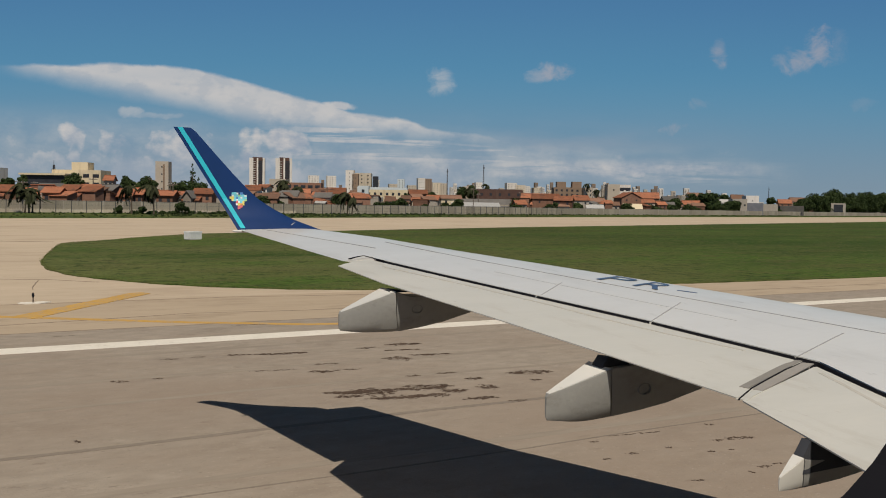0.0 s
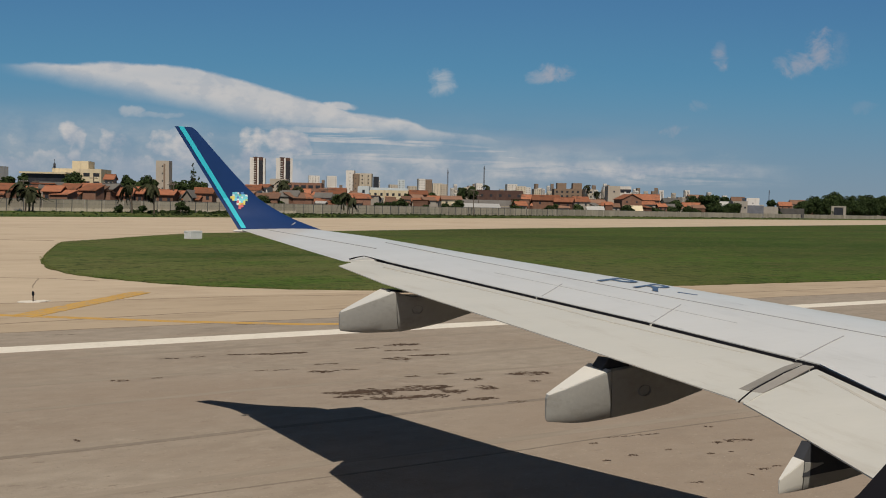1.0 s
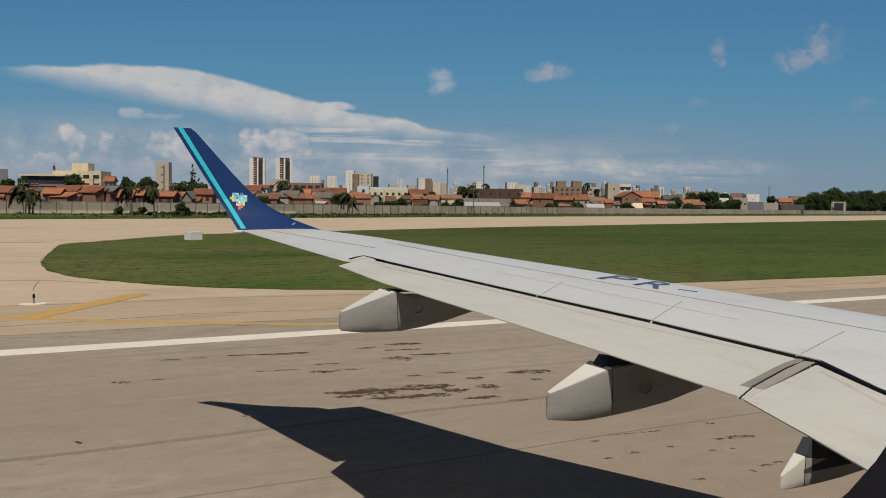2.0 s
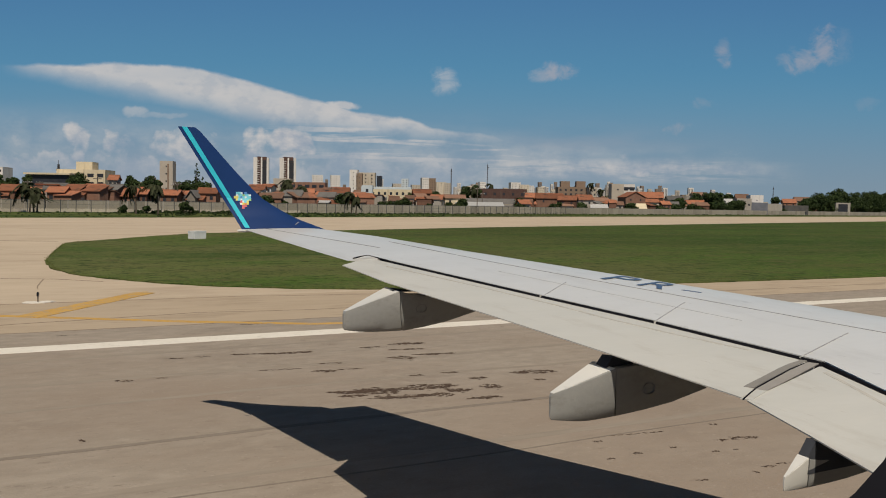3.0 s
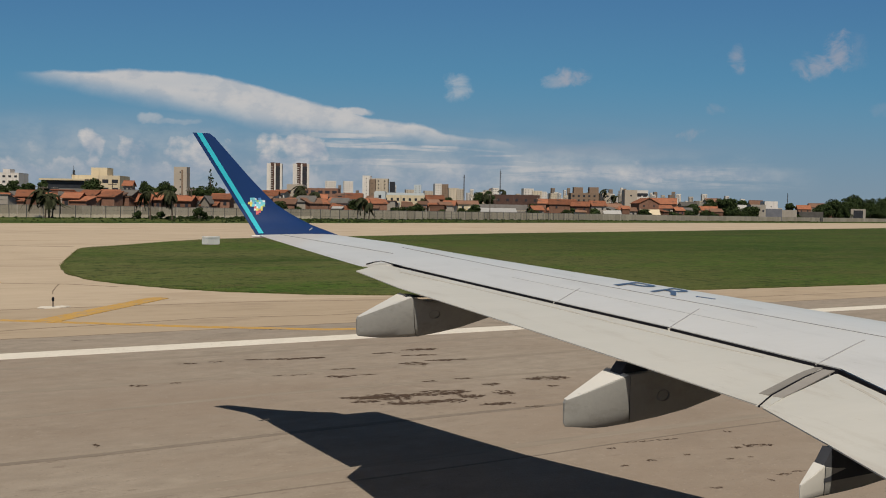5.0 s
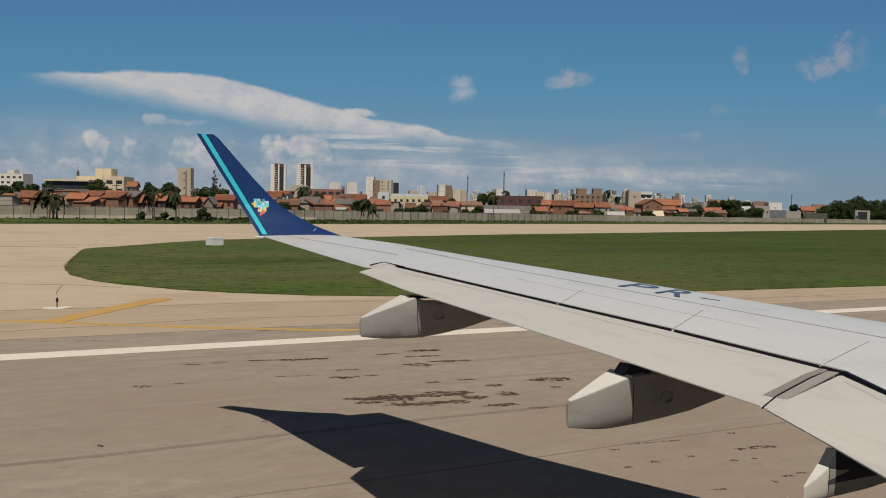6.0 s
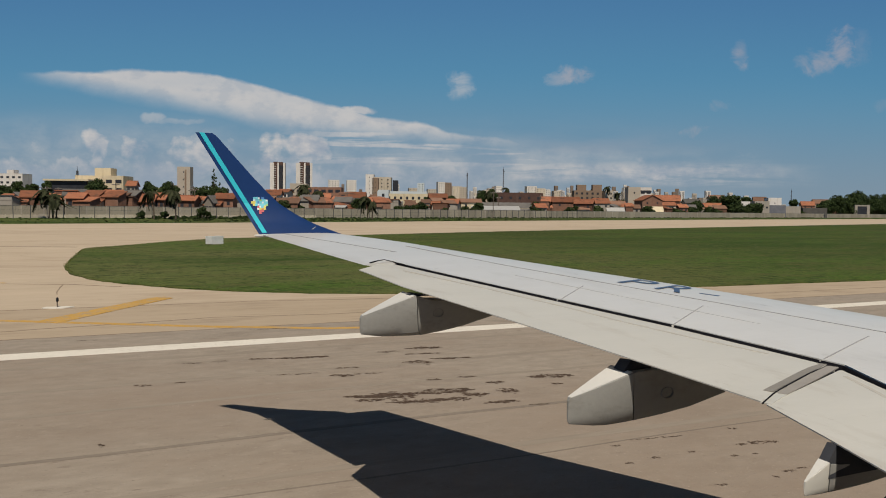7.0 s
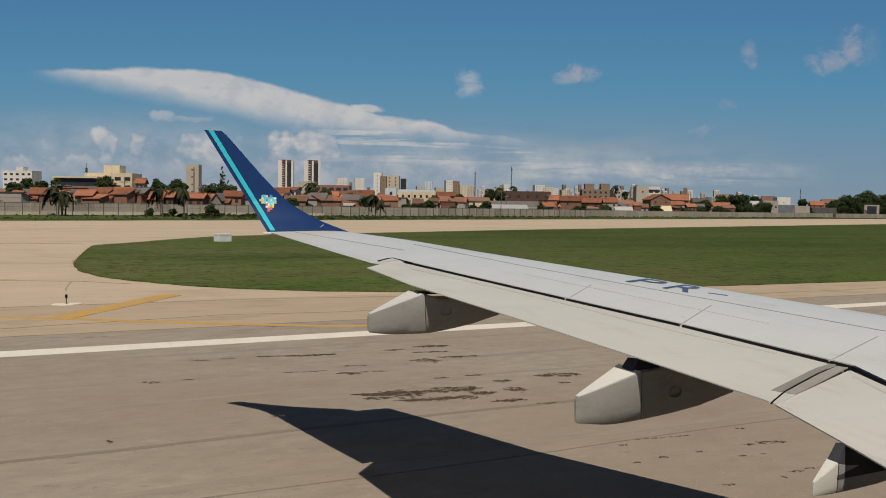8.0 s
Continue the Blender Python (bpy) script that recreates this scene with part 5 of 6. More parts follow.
def twin_tower(u, w, lean):
    p = spot(u, 1180)
    z = rise(*p)
    t = thing("apartment_tower", "tall white apartment tower with brown balconies and dark glazing", "tower", (*p, z), FACE + lean, "twin towers")
    h = 61.5 - z
    cols = ((-0.50, -0.24, "tower_white", 0.0), (-0.02, 0.08, "tower_white", 0.3), (0.36, 0.50, "tower_white", 0.0))
    for a, b, m, s in cols:
        part("wall", box(a * w, b * w, -8 + s, 8, -2, h), m, t)
    core = part("stair_core", box(-0.24 * w, -0.02 * w, -6.6, 7.9, -2, h + 1.2), "tower_brown", t, "brown recessed balcony bay")
    slab = finish(box(-0.235 * w, -0.10 * w, -7.6, -6.5, 0, 0.7), "balcony", "tower_white")
    for k in range(18):
        share("balcony", slab, core, pose(0, 0, 3.0 + k * (h - 5) / 18))
    bay = part("glazing", box(0.08 * w, 0.36 * w, -7.4, 7.6, -2, h - 3.5), "glass_dark", t, "dark glazed bay")
    for k in range(18):
        share("floor_edge", shared(("edge", w), lambda: finish(box(0.08 * w, 0.36 * w, -7.5, -7.35, 0, 0.22), "floor_edge", "tower_brown")), bay, pose(0, 0, 3.0 + k * (h - 6) / 18))
    part("crown", box(-0.30 * w, 0.34 * w, -7.2, 7.0, h - 3.4, h + 0.9), "tower_brown", t, "brown roof storey")
    return t


twin_tower(-0.1957, 19.5, 8)
twin_tower(-0.1667, 21.0, 10)
block("apartment_tower", -0.134, 1500, 17.8, 14, 50, "tower_white", "white apartment tower with stacked windows", 14, 4, 1.3, 1.0, swing=10, skip=6)
block("apartment_tower", -0.1146, 1500, 15.8, 14, 50, "tower_white", "white apartment tower with stacked windows", 14, 4, 1.3, 1.0, swing=10, skip=6)
block("apartment_tower", -0.0929, 763, 6.6, 14, 32.2, "tower_white", "narrow white apartment tower with a blank side", 9, 1, 0.6, 0.8, skip=3)
block("apartment_tower", -0.0795, 772, 15.6, 15, 30.2, "cream", "cream apartment tower with a tan stair bay", 9, 3, 1.0, 1.1, skip=3)
t = block("stair_tower", -0.0868, 762, 5.0, 12, 29.2, "tan", "tan stair tower between two apartment blocks", 6, 1, 0.7, 0.9, skip=2)
block("apartment_tower", -0.0654, 1200, 6.8, 10, 41, "glass_dark", "slim dark glass tower far off", 12, 1, 1, 1, skip=8)
block("school_building", -0.0766, 420, 4.9, 10, 12.4, "bluegrey", "pale blue end block of a long school building", 3, 1, 1.2, 1.4, skip=1)
block("school_building", -0.0504, 426, 19.4, 12, 10.8, "cream_warm", "long cream school building with regular windows", 3, 7, 1.1, 1.3, skip=1)
block("school_building", -0.056, 440, 24.0, 10, 12.2, "bluegrey", "pale blue upper wing of a school", 3, 8, 1.2, 1.0, skip=2)
block("school_building", -0.0214, 431, 6.9, 10, 11.0, "cream", "cream end wing of a school building", 3, 2, 1.1, 1.3, skip=1)
block("apartment_tower", -0.0376, 1500, 11.4, 12, 46.2, "bluegrey", "blue-grey far apartment tower", 12, 2, 1.4, 1.3, skip=7)
for u, d, w, top, m in ((-0.0158, 1300, 9.8, 42.6, "tower_white"), (-0.0083, 1320, 9.8, 42.4, "tan"), (0.0015, 1500, 16, 41.5, "cream"), (0.0085, 1500, 12, 40.5, "beige"), (0.0835, 1400, 15.8, 40.4, "tower_white"), (0.0933, 1400, 14.8, 37.3, "cream"), (-0.026, 1480, 14, 36.0, "beige"), (-0.046, 1500, 16, 38.0, "beige"), (0.0333, 1500, 9.4, 35.9, "cream"), (0.0392, 1500, 10.3, 38.9, "beige"), (0.0473, 1500, 10.3, 43.0, "tower_white"), (0.0994, 1500, 13.1, 38.3, "tower_white"), (0.1113, 1500, 11.2, 35.9, "cream")):
    block("apartment_tower", u, d, w, 13, top, m, "pale far apartment tower with stacked windows", 11, 3, 1.1, 1.0, swing=12, skip=6)
t = block("warehouse", 0.0452, 376, 31.2, 14, 4.6, "wall_concrete", "low warehouse with a grey sheet roof behind the wall", 1, 5, 2.5, 0.8, parapet=0.1)
part("pitched_roof", loft([[(x, -8.0, 2.75), (x, -4.0, 4.55), (x, 0.0, 5.85), (x, 8.0, 2.9), (x, 8.0, 2.75), (x, 0.0, 5.70), (x, -4.0, 4.40), (x, -8.0, 2.6)] for x in (-16.0, -5.3, 5.3, 16.0)]), "grey_roof", t, "grey pitched sheet roof")
t = block("warehouse", 0.0470, 349, 17.6, 8, 3.9, "plaster", "low shed with a pale sheet roof behind the wall", 1, 3, 2.5, 0.4, parapet=0.1)
part("lean_roof", prism([(-9.3, -5.4), (9.3, -5.4), (9.3, 4.4), (-9.3, 4.4)], lambda x, y: 2.75 + (y + 5.4) * 0.15, lambda x, y: 2.90 + (y + 5.4) * 0.15), "metal_roof", t, "pale sheet metal roof")
block("brick_building", 0.0723, 432, 21.6, 12, 12.0, "brick_dark", "dark red brick building with few windows", 3, 5, 1.2, 1.2, skip=1)
block("tan_building", 0.1477, 716, 24.6, 16, 19.6, "tan", "tan brick building with two roof towers", 5, 6, 1.6, 1.6, skip=2)
block("roof_tower", 0.1394, 719, 7.2, 8, 24.2, "tan", "square tan brick roof tower", 2, 1, 0.5, 0.5, parapet=0.3)
block("roof_tower", 0.1565, 719, 7.2, 8, 24.4, "tan", "square tan brick roof tower", 2, 1, 0.5, 0.5, parapet=0.3)
block("tan_building", 0.1689, 702, 5.7, 14, 19.6, "beige", "beige brick end building", 5, 2, 1.2, 1.4, skip=2)
block("white_building", 0.1967, 507, 6.8, 10, 17.2, "beige", "pale building with a blank side wall", 4, 1, 0.8, 0.8, skip=3)
t = block("white_building", 0.2089, 515, 6.6, 10, 17.3, "tower_white", "white building with dark window bands", 4, 2, 2.2, 1.2, skip=2)
part("window_band", box(-3.0, 3.2, -5.12, -4.9, 13.2, 14.4), "glass_dark", t, "dark window band")
block("white_building", 0.3362, 470, 7.6, 8, 9.8, "grey_beige", "small pale building among trees", 2, 3, 1.1, 1.1)
block("white_building", 0.3501, 482, 6.9, 8, 11.8, "tower_white", "plain white cube-shaped building", 3, 1, 0.6, 0.6)
block("airfield_shed", 0.3516, 420, 8.9, 8, 7.4, "slate", "low slate-grey service building by the wall", 1, 2, 2.6, 1.6)
block("airfield_shed", 0.3702, 421, 6.8, 8, 7.0, "grey_beige", "low beige service building by the wall", 1, 3, 1.2, 1.0)
block("airfield_shed", 0.3940, 430, 11.3, 8, 6.4, "grey_roof", "low pale service building by the wall", 1, 4, 1.6, 1.2)
t = block("airfield_shed", 0.4460, 430, 7.0, 6, 8.0, "grey_beige", "pale open-fronted shed by the wall", 1, 1, 1, 1, parapet=0.2)
# the shade inside the open front is a dark sheet on the wall
part("opening", box(-3.6, 3.6, -3.06, -2.9, 0.4, 8.6), "glass_dark", t, "dark panel for the shaded open front")
block("office_building", -0.1702, 470, 8.5, 9, 16.2, "beige", "grey-beige block beside the twin towers", 3, 3, 1.4, 1.2, skip=1)
block("brick_building", -0.1422, 440, 17.1, 9, 13.8, "brick", "unfinished red brick building with open storeys", 4, 5, 2.2, 1.4, skip=1)
block("brick_building", -0.1109, 424, 12.2, 9, 11.2, "brick", "unfinished red brick building with open storeys", 3, 3, 2.0, 1.4, skip=1)
t = block("market_hall", -0.1831, 304, 3.4, 7, 7.3, "plaster", "pale building with a dark green front", 1, 1, 0.9, 0.9, parapet=0.3)
part("green_front", box(-1.4, 1.2, -3.62, -3.48, 0.5, 5.6), "green_paint", t, "dark green boarding")

block("cream_house", -0.3233, 300, 2.8, 6, 9.8, "cream_warm", "narrow cream house end above the roofs", 2, 1, 0.5, 0.7, parapet=0.2, category="house", skip=1)

# infill houses, deeper in the town
protos = []
for k, (w, dp, e, r, wall, roof) in enumerate(((5.5, 7, 3.4, 5.0, "plaster", "tile"), (6.5, 7, 3.4, 5.0, "brick", "tile"), (5, 8, 3.6, 5.2, "cream", "tile_old"), (7, 8, 3.6, 5.2, "brick", "tile_old"), (6, 8, 3.8, 5.0, "tower_white", "grey_roof"), (5, 7, 3.6, 5.0, "grey_beige", "tile_old"), (6.5, 6, 3.4, 4.8, "grey_beige", "tile"))):
    p = plan(-90 - 14 * k, 40)
    t = thing("house", "plain town house with a pitched roof", "house", (*p, rise(*p)), FACE, "town houses")
    part("wall", walls_gable(w, dp, e, r, True), wall, t)
    part("roof", roof_gable(w, dp, e, r, 0.4, True), roof, t)
    for f in (-0.28, 0.22):
        share("window", window_mesh(1.2, 1.1), t, pose(f * w, -dp / 2, e - 1.8))
    protos.append(t)
r = random.Random(21)
taken = []
for k in range(400):
    u, f = r.uniform(-0.52, 0.50), r.random() ** 1.2
    d = 309 / (1 - 1.2128 * u) * (1.30 + 1.2 * f)
    if len(taken) > 235 or d > 1200 or any(abs(u - a) * d < 4.5 and abs(d - b) < 8 for a, b in taken):
        continue
    taken.append((u, d))
    p = spot(u, d)
    z = rise(*p)
    top = lerp([(-0.55, 0.0125), (-0.25, 0.0155), (-0.10, 0.0175), (0.0, 0.0125), (0.2, 0.0115), (0.3, 0.0075), (0.55, 0.005)], u) * (0.62 + 0.5 * f)
    h = EYE + top * d - z
    if not 2.8 < h < 13:
        continue
    k = r.uniform(0.75, 1.15)
    ob = copy_thing(r.choice(protos), pose(*p, z, 0, 0, FACE + r.choice((0, 4, 12, -12, 90, 75, 30, -6))))
    ob.scale = (k, k, h / 5.0)

# sheds and lean-tos crowding the back of the wall
yards = []
for k, (w, dp, h, wall, roof) in enumerate(((4.2, 3.5, 3.6, "brick", "tile"), (5.4, 4.0, 3.8, "grey_beige", "grey_roof"), (3.4, 3.2, 4.2, "grey_beige", "tile_old"), (6.4, 4.2, 3.7, "brick", "tile_old"), (4.6, 3.6, 4.0, "brick", "tile"))):
    p = plan(-92 - 12 * k, 14)
    t = thing("outbuilding", "low yard building with a sloping " + {"tile": "clay tile", "tile_old": "weathered tile", "grey_roof": "grey sheet"}[roof] + " roof", "outbuilding", (*p, rise(*p)), FACE, "yard buildings")
    part("wall", box(-w / 2, w / 2, -dp / 2, dp / 2, -0.5, h - 0.3), wall, t)
    part("roof", prism([(-w / 2 - 0.3, -dp / 2 - 0.3), (w / 2 + 0.3, -dp / 2 - 0.3), (w / 2 + 0.3, dp / 2 + 0.2), (-w / 2 - 0.3, dp / 2 + 0.2)], lambda x, y: h - 0.42 + 0.26 * (y + dp / 2), lambda x, y: h - 0.28 + 0.26 * (y + dp / 2)), roof, t)
    part("gable", prism([(-w / 2, -dp / 2 + 0.4), (w / 2, -dp / 2 + 0.4), (w / 2, dp / 2), (-w / 2, dp / 2)], h - 0.35, lambda x, y: h - 0.40 + 0.26 * (y + dp / 2)), wall, t)
    yards.append(t)
r = random.Random(88)
for k in range(120):
    u = r.uniform(-0.50, 0.36)
    if 0.0 < u < 0.095:
        continue
    d = 309 / (1 - 1.2128 * u) * (1.0 + r.uniform(0.012, 0.10)) + 5
    p = spot(u, d)
    ob = copy_thing(r.choice(yards), pose(*p, rise(*p), 0, 0, FACE + r.choice((0, 20, -10, 45, 170))))
    ob.scale = (r.uniform(0.7, 1.3), r.uniform(0.8, 1.2), r.uniform(1.05, 1.5))

# the far skyline
r = random.Random(5)
far = []
for k, (w, dp, h, m) in enumerate(((16, 14, 34, "tower_white"), (22, 14, 26, "cream"), (14, 12, 38, "tower_white"), (26, 16, 20, "cream"), (18, 14, 30, "beige"), (13, 12, 36, "tan"))):
    p = spot(0.02 + 0.05 * k, 2300)
    t = thing("far_tower", "pale apartment block on the far skyline", "tower", (*p, rise(*p)), FACE + 8, "far skyline")
    part("wall", box(-w / 2, w / 2, -dp / 2, dp / 2, -2, h), m, t)
    strip = finish(box(-w * 0.07, w * 0.07, -dp / 2 - 0.15, -dp / 2 + 0.1, 1, h - 2), "window_strip", "bay_grey")
    for f in (-0.32, 0.02, 0.3):
        share("window_strip", strip, t, pose(f * w, 0, 0))
    far.append(t)
for k in range(260):
    u = r.triangular(-0.20, 0.40, 0.15)
    d = r.uniform(1900, 3400)
    p = spot(u, d)
    s = r.uniform(0.45, 0.85)
    ob = copy_thing(r.choice(far), pose(*p, rise(*p), 0, 0, FACE + r.uniform(-20, 30)))
    ob.scale = (s, s, r.uniform(0.8, 1.75) * d / 2600 * lerp([(-0.5, 1.0), (0.02, 1.1), (0.2, 1.16), (0.28, 1.05), (0.36, 0.75), (0.6, 0.4)], u))
for k in range(18):
    u = r.uniform(-0.50, -0.20)
    d = r.uniform(1300, 2000)
    p = spot(u, d)
    ob = copy_thing(r.choice(far), pose(*p, rise(*p), 0, 0, FACE + r.uniform(-20, 30)))
    ob.scale = (0.8, 0.8, r.uniform(0.5, 1.2))


# masts and poles
def lattice_mast(u, d, top, label):
    p = spot(u, d)
    z = rise(*p)
    t = thing("radio_mast", label, "mast", (*p, z), 0)
    h = top - z
    for a in (90, 210, 330):
        part("leg", tube([(0.9 * math.cos(radians(a)), 0.9 * math.sin(radians(a)), -0.5), (0.35 * math.cos(radians(a)), 0.35 * math.sin(radians(a)), h)], [0.24, 0.18], 5), "mast_steel", t)
    bm = bmesh.new()
    n = 22
    for k in range(n):
        for a, b in ((90, 210), (210, 330), (330, 90)):
            f, g = k / n, (k + 1) / n
            ra, rb = 0.9 - 0.55 * f, 0.9 - 0.55 * g
            tube([(ra * math.cos(radians(a)), ra * math.sin(radians(a)), h * f), (rb * math.cos(radians(b)), rb * math.sin(radians(b)), h * g)], [0.10, 0.10], 4, bm)
    part("bracing", bm, "mast_steel", t)
    for k in range(3):
        part("antenna", box(-1.0 + 0.7 * k, -0.7 + 0.7 * k, -0.9, -0.6, h - 3.2, h - 1.9), "mast_steel", t)
    part("spike", tube([(0, 0, h - 0.2), (0, 0, h + 2.0)], [0.12, 0.08], 5), "mast_steel", t)


lattice_mast(0.0136, 925, 41, "slim steel lattice radio mast")
lattice_mast(0.0536, 925, 45.5, "tall steel lattice radio mast")
lattice_mast(0.3694, 1500, 42.0, "distant steel lattice mast")
lattice_mast(-0.4167, 396, 18.9, "short steel lattice antenna mast behind a hall")


def utility_pole(u, d, top):
    p = spot(u, d)
    z = rise(*p)
    t = thing("utility_pole", "timber utility pole with a cross arm by the wall", "pole", (*p, z), FACE + 20)
    h = top - z
    part("pole", tube([(0, 0, -0.5), (0, 0, h)], [0.17, 0.12], 8), "wood_pole", t)
    part("cross_arm", box(-1.1, 1.1, -0.08, 0.08, h - 0.7, h - 0.5), "wood_pole", t)
    for x in (-0.95, -0.4, 0.4, 0.95):
        part("insulator", tube([(x, 0, h - 0.5), (x, 0, h - 0.28)], [0.05, 0.03], 6), "white_box", t)


utility_pole(0.0447, 322, 10.4)
utility_pole(-0.0895, 640, 14.0)


# ---- trees, palms and weeds ----
def leaf_cloud(name, lobes, count, size, seed, material, sub=0.55):
    """Many small leaves gathered on the shells of several uneven lobes."""
    r = random.Random(seed)
    verts, faces = [], []
    weights = [l[1] ** 2 for l in lobes]
    for c, rad, flat in r.choices(lobes, weights, k=count):
        n = Vector((r.gauss(0, 1), r.gauss(0, 1), r.gauss(0.15, 1))).normalized()
        q = c + Vector((n.x, n.y, n.z * flat)) * rad * (sub + (1.08 - sub) * r.random() ** 0.6)
        m = (n + Vector((r.gauss(0, 0.6), r.gauss(0, 0.6), r.gauss(0, 0.6)))).normalized()
        a = m.orthogonal().normalized()
        a = (a * math.cos(q.x * 7) + m.cross(a) * math.sin(q.x * 7)) * size * r.uniform(0.6, 1.3)
        b = m.cross(a).normalized() * a.length * 0.6
        i = len(verts)
        verts += [tuple(q + a), tuple(q + b), tuple(q - a), tuple(q - b)]
        faces.append((i, i + 1, i + 2, i + 3))
    me = bpy.data.meshes.new(name)
    me.from_pydata(verts, [], faces)
    me.materials.append(M[material])
    return me


def tree(u, d, w, top, seed, label="broad dark green tree among the houses", slim=False):
    d, w, top = stand(u, d, w, top)
    p = spot(u, d)
    z = rise(*p)
    r = random.Random(seed)
    t = thing("tree", label, "tree", (*p, z), FACE if slim else r.uniform(0, 360), "town trees")
    h = top - z
    part("trunk", tube([(0, 0, -0.3), (0.1, 0.05, h * 0.25), (0.0, 0.15, h * 0.5), (0.1, 0, h * 0.8)], [0.03 * h + 0.1, 0.025 * h + 0.06, 0.018 * h + 0.04, 0.05], 8), "bark", t)
    lobes = []
    if slim:
        for ox, tall, wide in ((0.0, 1.0, 1.0), (0.34, 0.70, 0.9), (0.62, 0.56, 0.8), (-0.22, 0.60, 0.7)):
            part("spire", tube([(0, 0, 0), (ox * w * 0.6, 0, h * tall * 0.5), (ox * w, 0, h * tall * 0.97)], [0.12, 0.08, 0.02], 6), "bark", t)
            for k in range(26):
                f = r.random()
                rad = wide * w * 0.30 * (1 - f) ** 0.8 * r.uniform(0.3, 1.0)
                a = r.uniform(0, math.tau)
                lobes.append((Vector((ox * w * (0.4 + 0.6 * f) + rad * math.cos(a), rad * math.sin(a), h * tall * (0.22 + 0.76 * f))), max(0.30, 0.70 * rad + 0.30 * (1 - f)), 1.7))
        n, size = 9500, 0.26
    else:
        up = min(0.44 * h, 0.62 * w)                         # half height of the crown
        mid = h - up
        for k in range(46):
            n = Vector((r.gauss(0, 1), r.gauss(0, 1), r.gauss(0.2, 0.9))).normalized() * r.uniform(0.35, 0.82)
            lobes.append((Vector((n.x * w * 0.5, n.y * w * 0.5, mid + n.z * up)), w * r.uniform(0.09, 0.20), 0.8))
        lobes.append((Vector((0, 0, mid)), w * 0.32, min(1.2, up / w * 1.8)))
        for c, rad, flat in lobes[:5]:
            part("limb", tube([(0, 0, h * 0.3), tuple(c * 0.5 + Vector((0, 0, h * 0.22))), tuple(c)], [0.022 * h, 0.014 * h, 0.03], 5), "bark", t)
        n, size = 5200, 0.026 * w + 0.11
    ob = new("crown", leaf_cloud("crown", lobes, n, size, seed, "leaf"))
    ob.parent = t
    return t


GROVE = [(-0.4820, 262, 4.6, 10.9), (-0.4664, 262, 4.3, 10.6), (-0.4483, 262, 3.3, 10.9), (-0.3939, 300, 7.5, 13.2), (-0.3351, 290, 5.1, 12.1), (-0.3158, 290, 6.9, 12.4), (-0.3058, 300, 2.6, 10.7), (-0.2778, 300, 6.8, 11.6), (-0.2554, 310, 7.0, 11.7), (-0.1643, 330, 3.9, 12.5), (-0.1501, 330, 3.7, 10.1), (-0.1402, 335, 4.6, 9.9), (-0.2234, 300, 4.1, 9.8), (0.0312, 420, 5.8, 13.1), (0.0430, 420, 6.3, 13.7), (0.2854, 575, 10.4, 14.2), (0.3010, 470, 10.0, 14.7), (0.3075, 462, 9.5, 14.0), (0.3040, 450, 9.5, 10.5), (0.3214, 560, 7.0, 14.6)]
GROVE += [(0.2672, 470, 8.2, 10.7), (0.3308, 450, 11.2, 8.5), (0.3085, 440, 8.8, 8.5), (0.2499, 400, 4.5, 4.5), (0.1528, 372, 10.7, 5.5), (0.2417, 400, 7.0, 5.4), (0.2621, 416, 7.8, 5.9), (0.4202, 565, 12.0, 15.8), (0.4375, 562, 13.3, 17.4), (0.4455, 562, 12.6, 18.9), (0.4611, 565, 10.6, 17.1), (0.4785, 560, 14.7, 17.5), (0.4110, 570, 7.1, 13.7), (0.4965, 565, 15.5, 17.5), (0.3731, 600, 6.8, 14.0), (-0.0021, 380, 7.1, 9.8), (0.0932, 372, 5.8, 7.7),
          (0.115, 455, 6.0, 9.6), (0.080, 440, 6.0, 10.0), (0.19, 560, 8.0, 12.2), (-0.02, 520, 8.0, 12.0), (-0.178, 350, 5.0, 8.0)]
GROVE += [(0.405 + 0.0085 * k, 612 + 14 * (k % 3), 10.5, lerp([(0.40, 11.5), (0.44, 16.0), (0.47, 15.0), (0.53, 14.5)], 0.405 + 0.0085 * k)) for k in range(15)]
GROVE += [(0.435, 585, 10, 8.5), (0.452, 590, 12, 9.0), (0.468, 585, 12, 8.5), (0.484, 590, 12, 9.0), (0.500, 590, 12, 8.5), (0.516, 590, 12, 8.5)]
for k, (u, d, w, top) in enumerate(GROVE):
    tree(u, d, w, top, 100 + k)
# smaller trees filling the gardens
models = [tree(-0.49 - 0.004 * k, 300 + 12 * k, 6.5, 9.5 + 0.8 * k, 300 + k, "dark green garden tree between houses") for k in range(3)]
r = random.Random(42)
for k in range(210):
    u = r.uniform(-0.50, 0.52) if k < 150 else r.uniform(0.24, 0.44)
    d = 309 / (1 - 1.2128 * u) * r.uniform(1.06 if u > 0.1 else 1.22, 1.8)
    p = spot(u, d)
    ob = copy_thing(r.choice(models), pose(*p, rise(*p), 0, 0, r.uniform(0, 360)))
    k = r.uniform(0.45, 0.95) * (0.8 if u > 0.0 else 1.0)
    ob.scale = (k * r.uniform(0.9, 1.5), k * r.uniform(0.9, 1.5), k)
for k in range(46):
    u = r.uniform(0.08, 0.46) if k < 34 else r.uniform(-0.2, 0.08)
    d = 309 / (1 - 1.2128 * u) * r.uniform(1.01, 1.06) + 3
    p = spot(u, d)
    ob = copy_thing(r.choice(models), pose(*p, rise(*p), 0, 0, r.uniform(0, 360)))
    k = r.uniform(0.42, 0.66)
    ob.scale = (k * r.uniform(0.9, 1.7), k * r.uniform(0.9, 1.7), k)
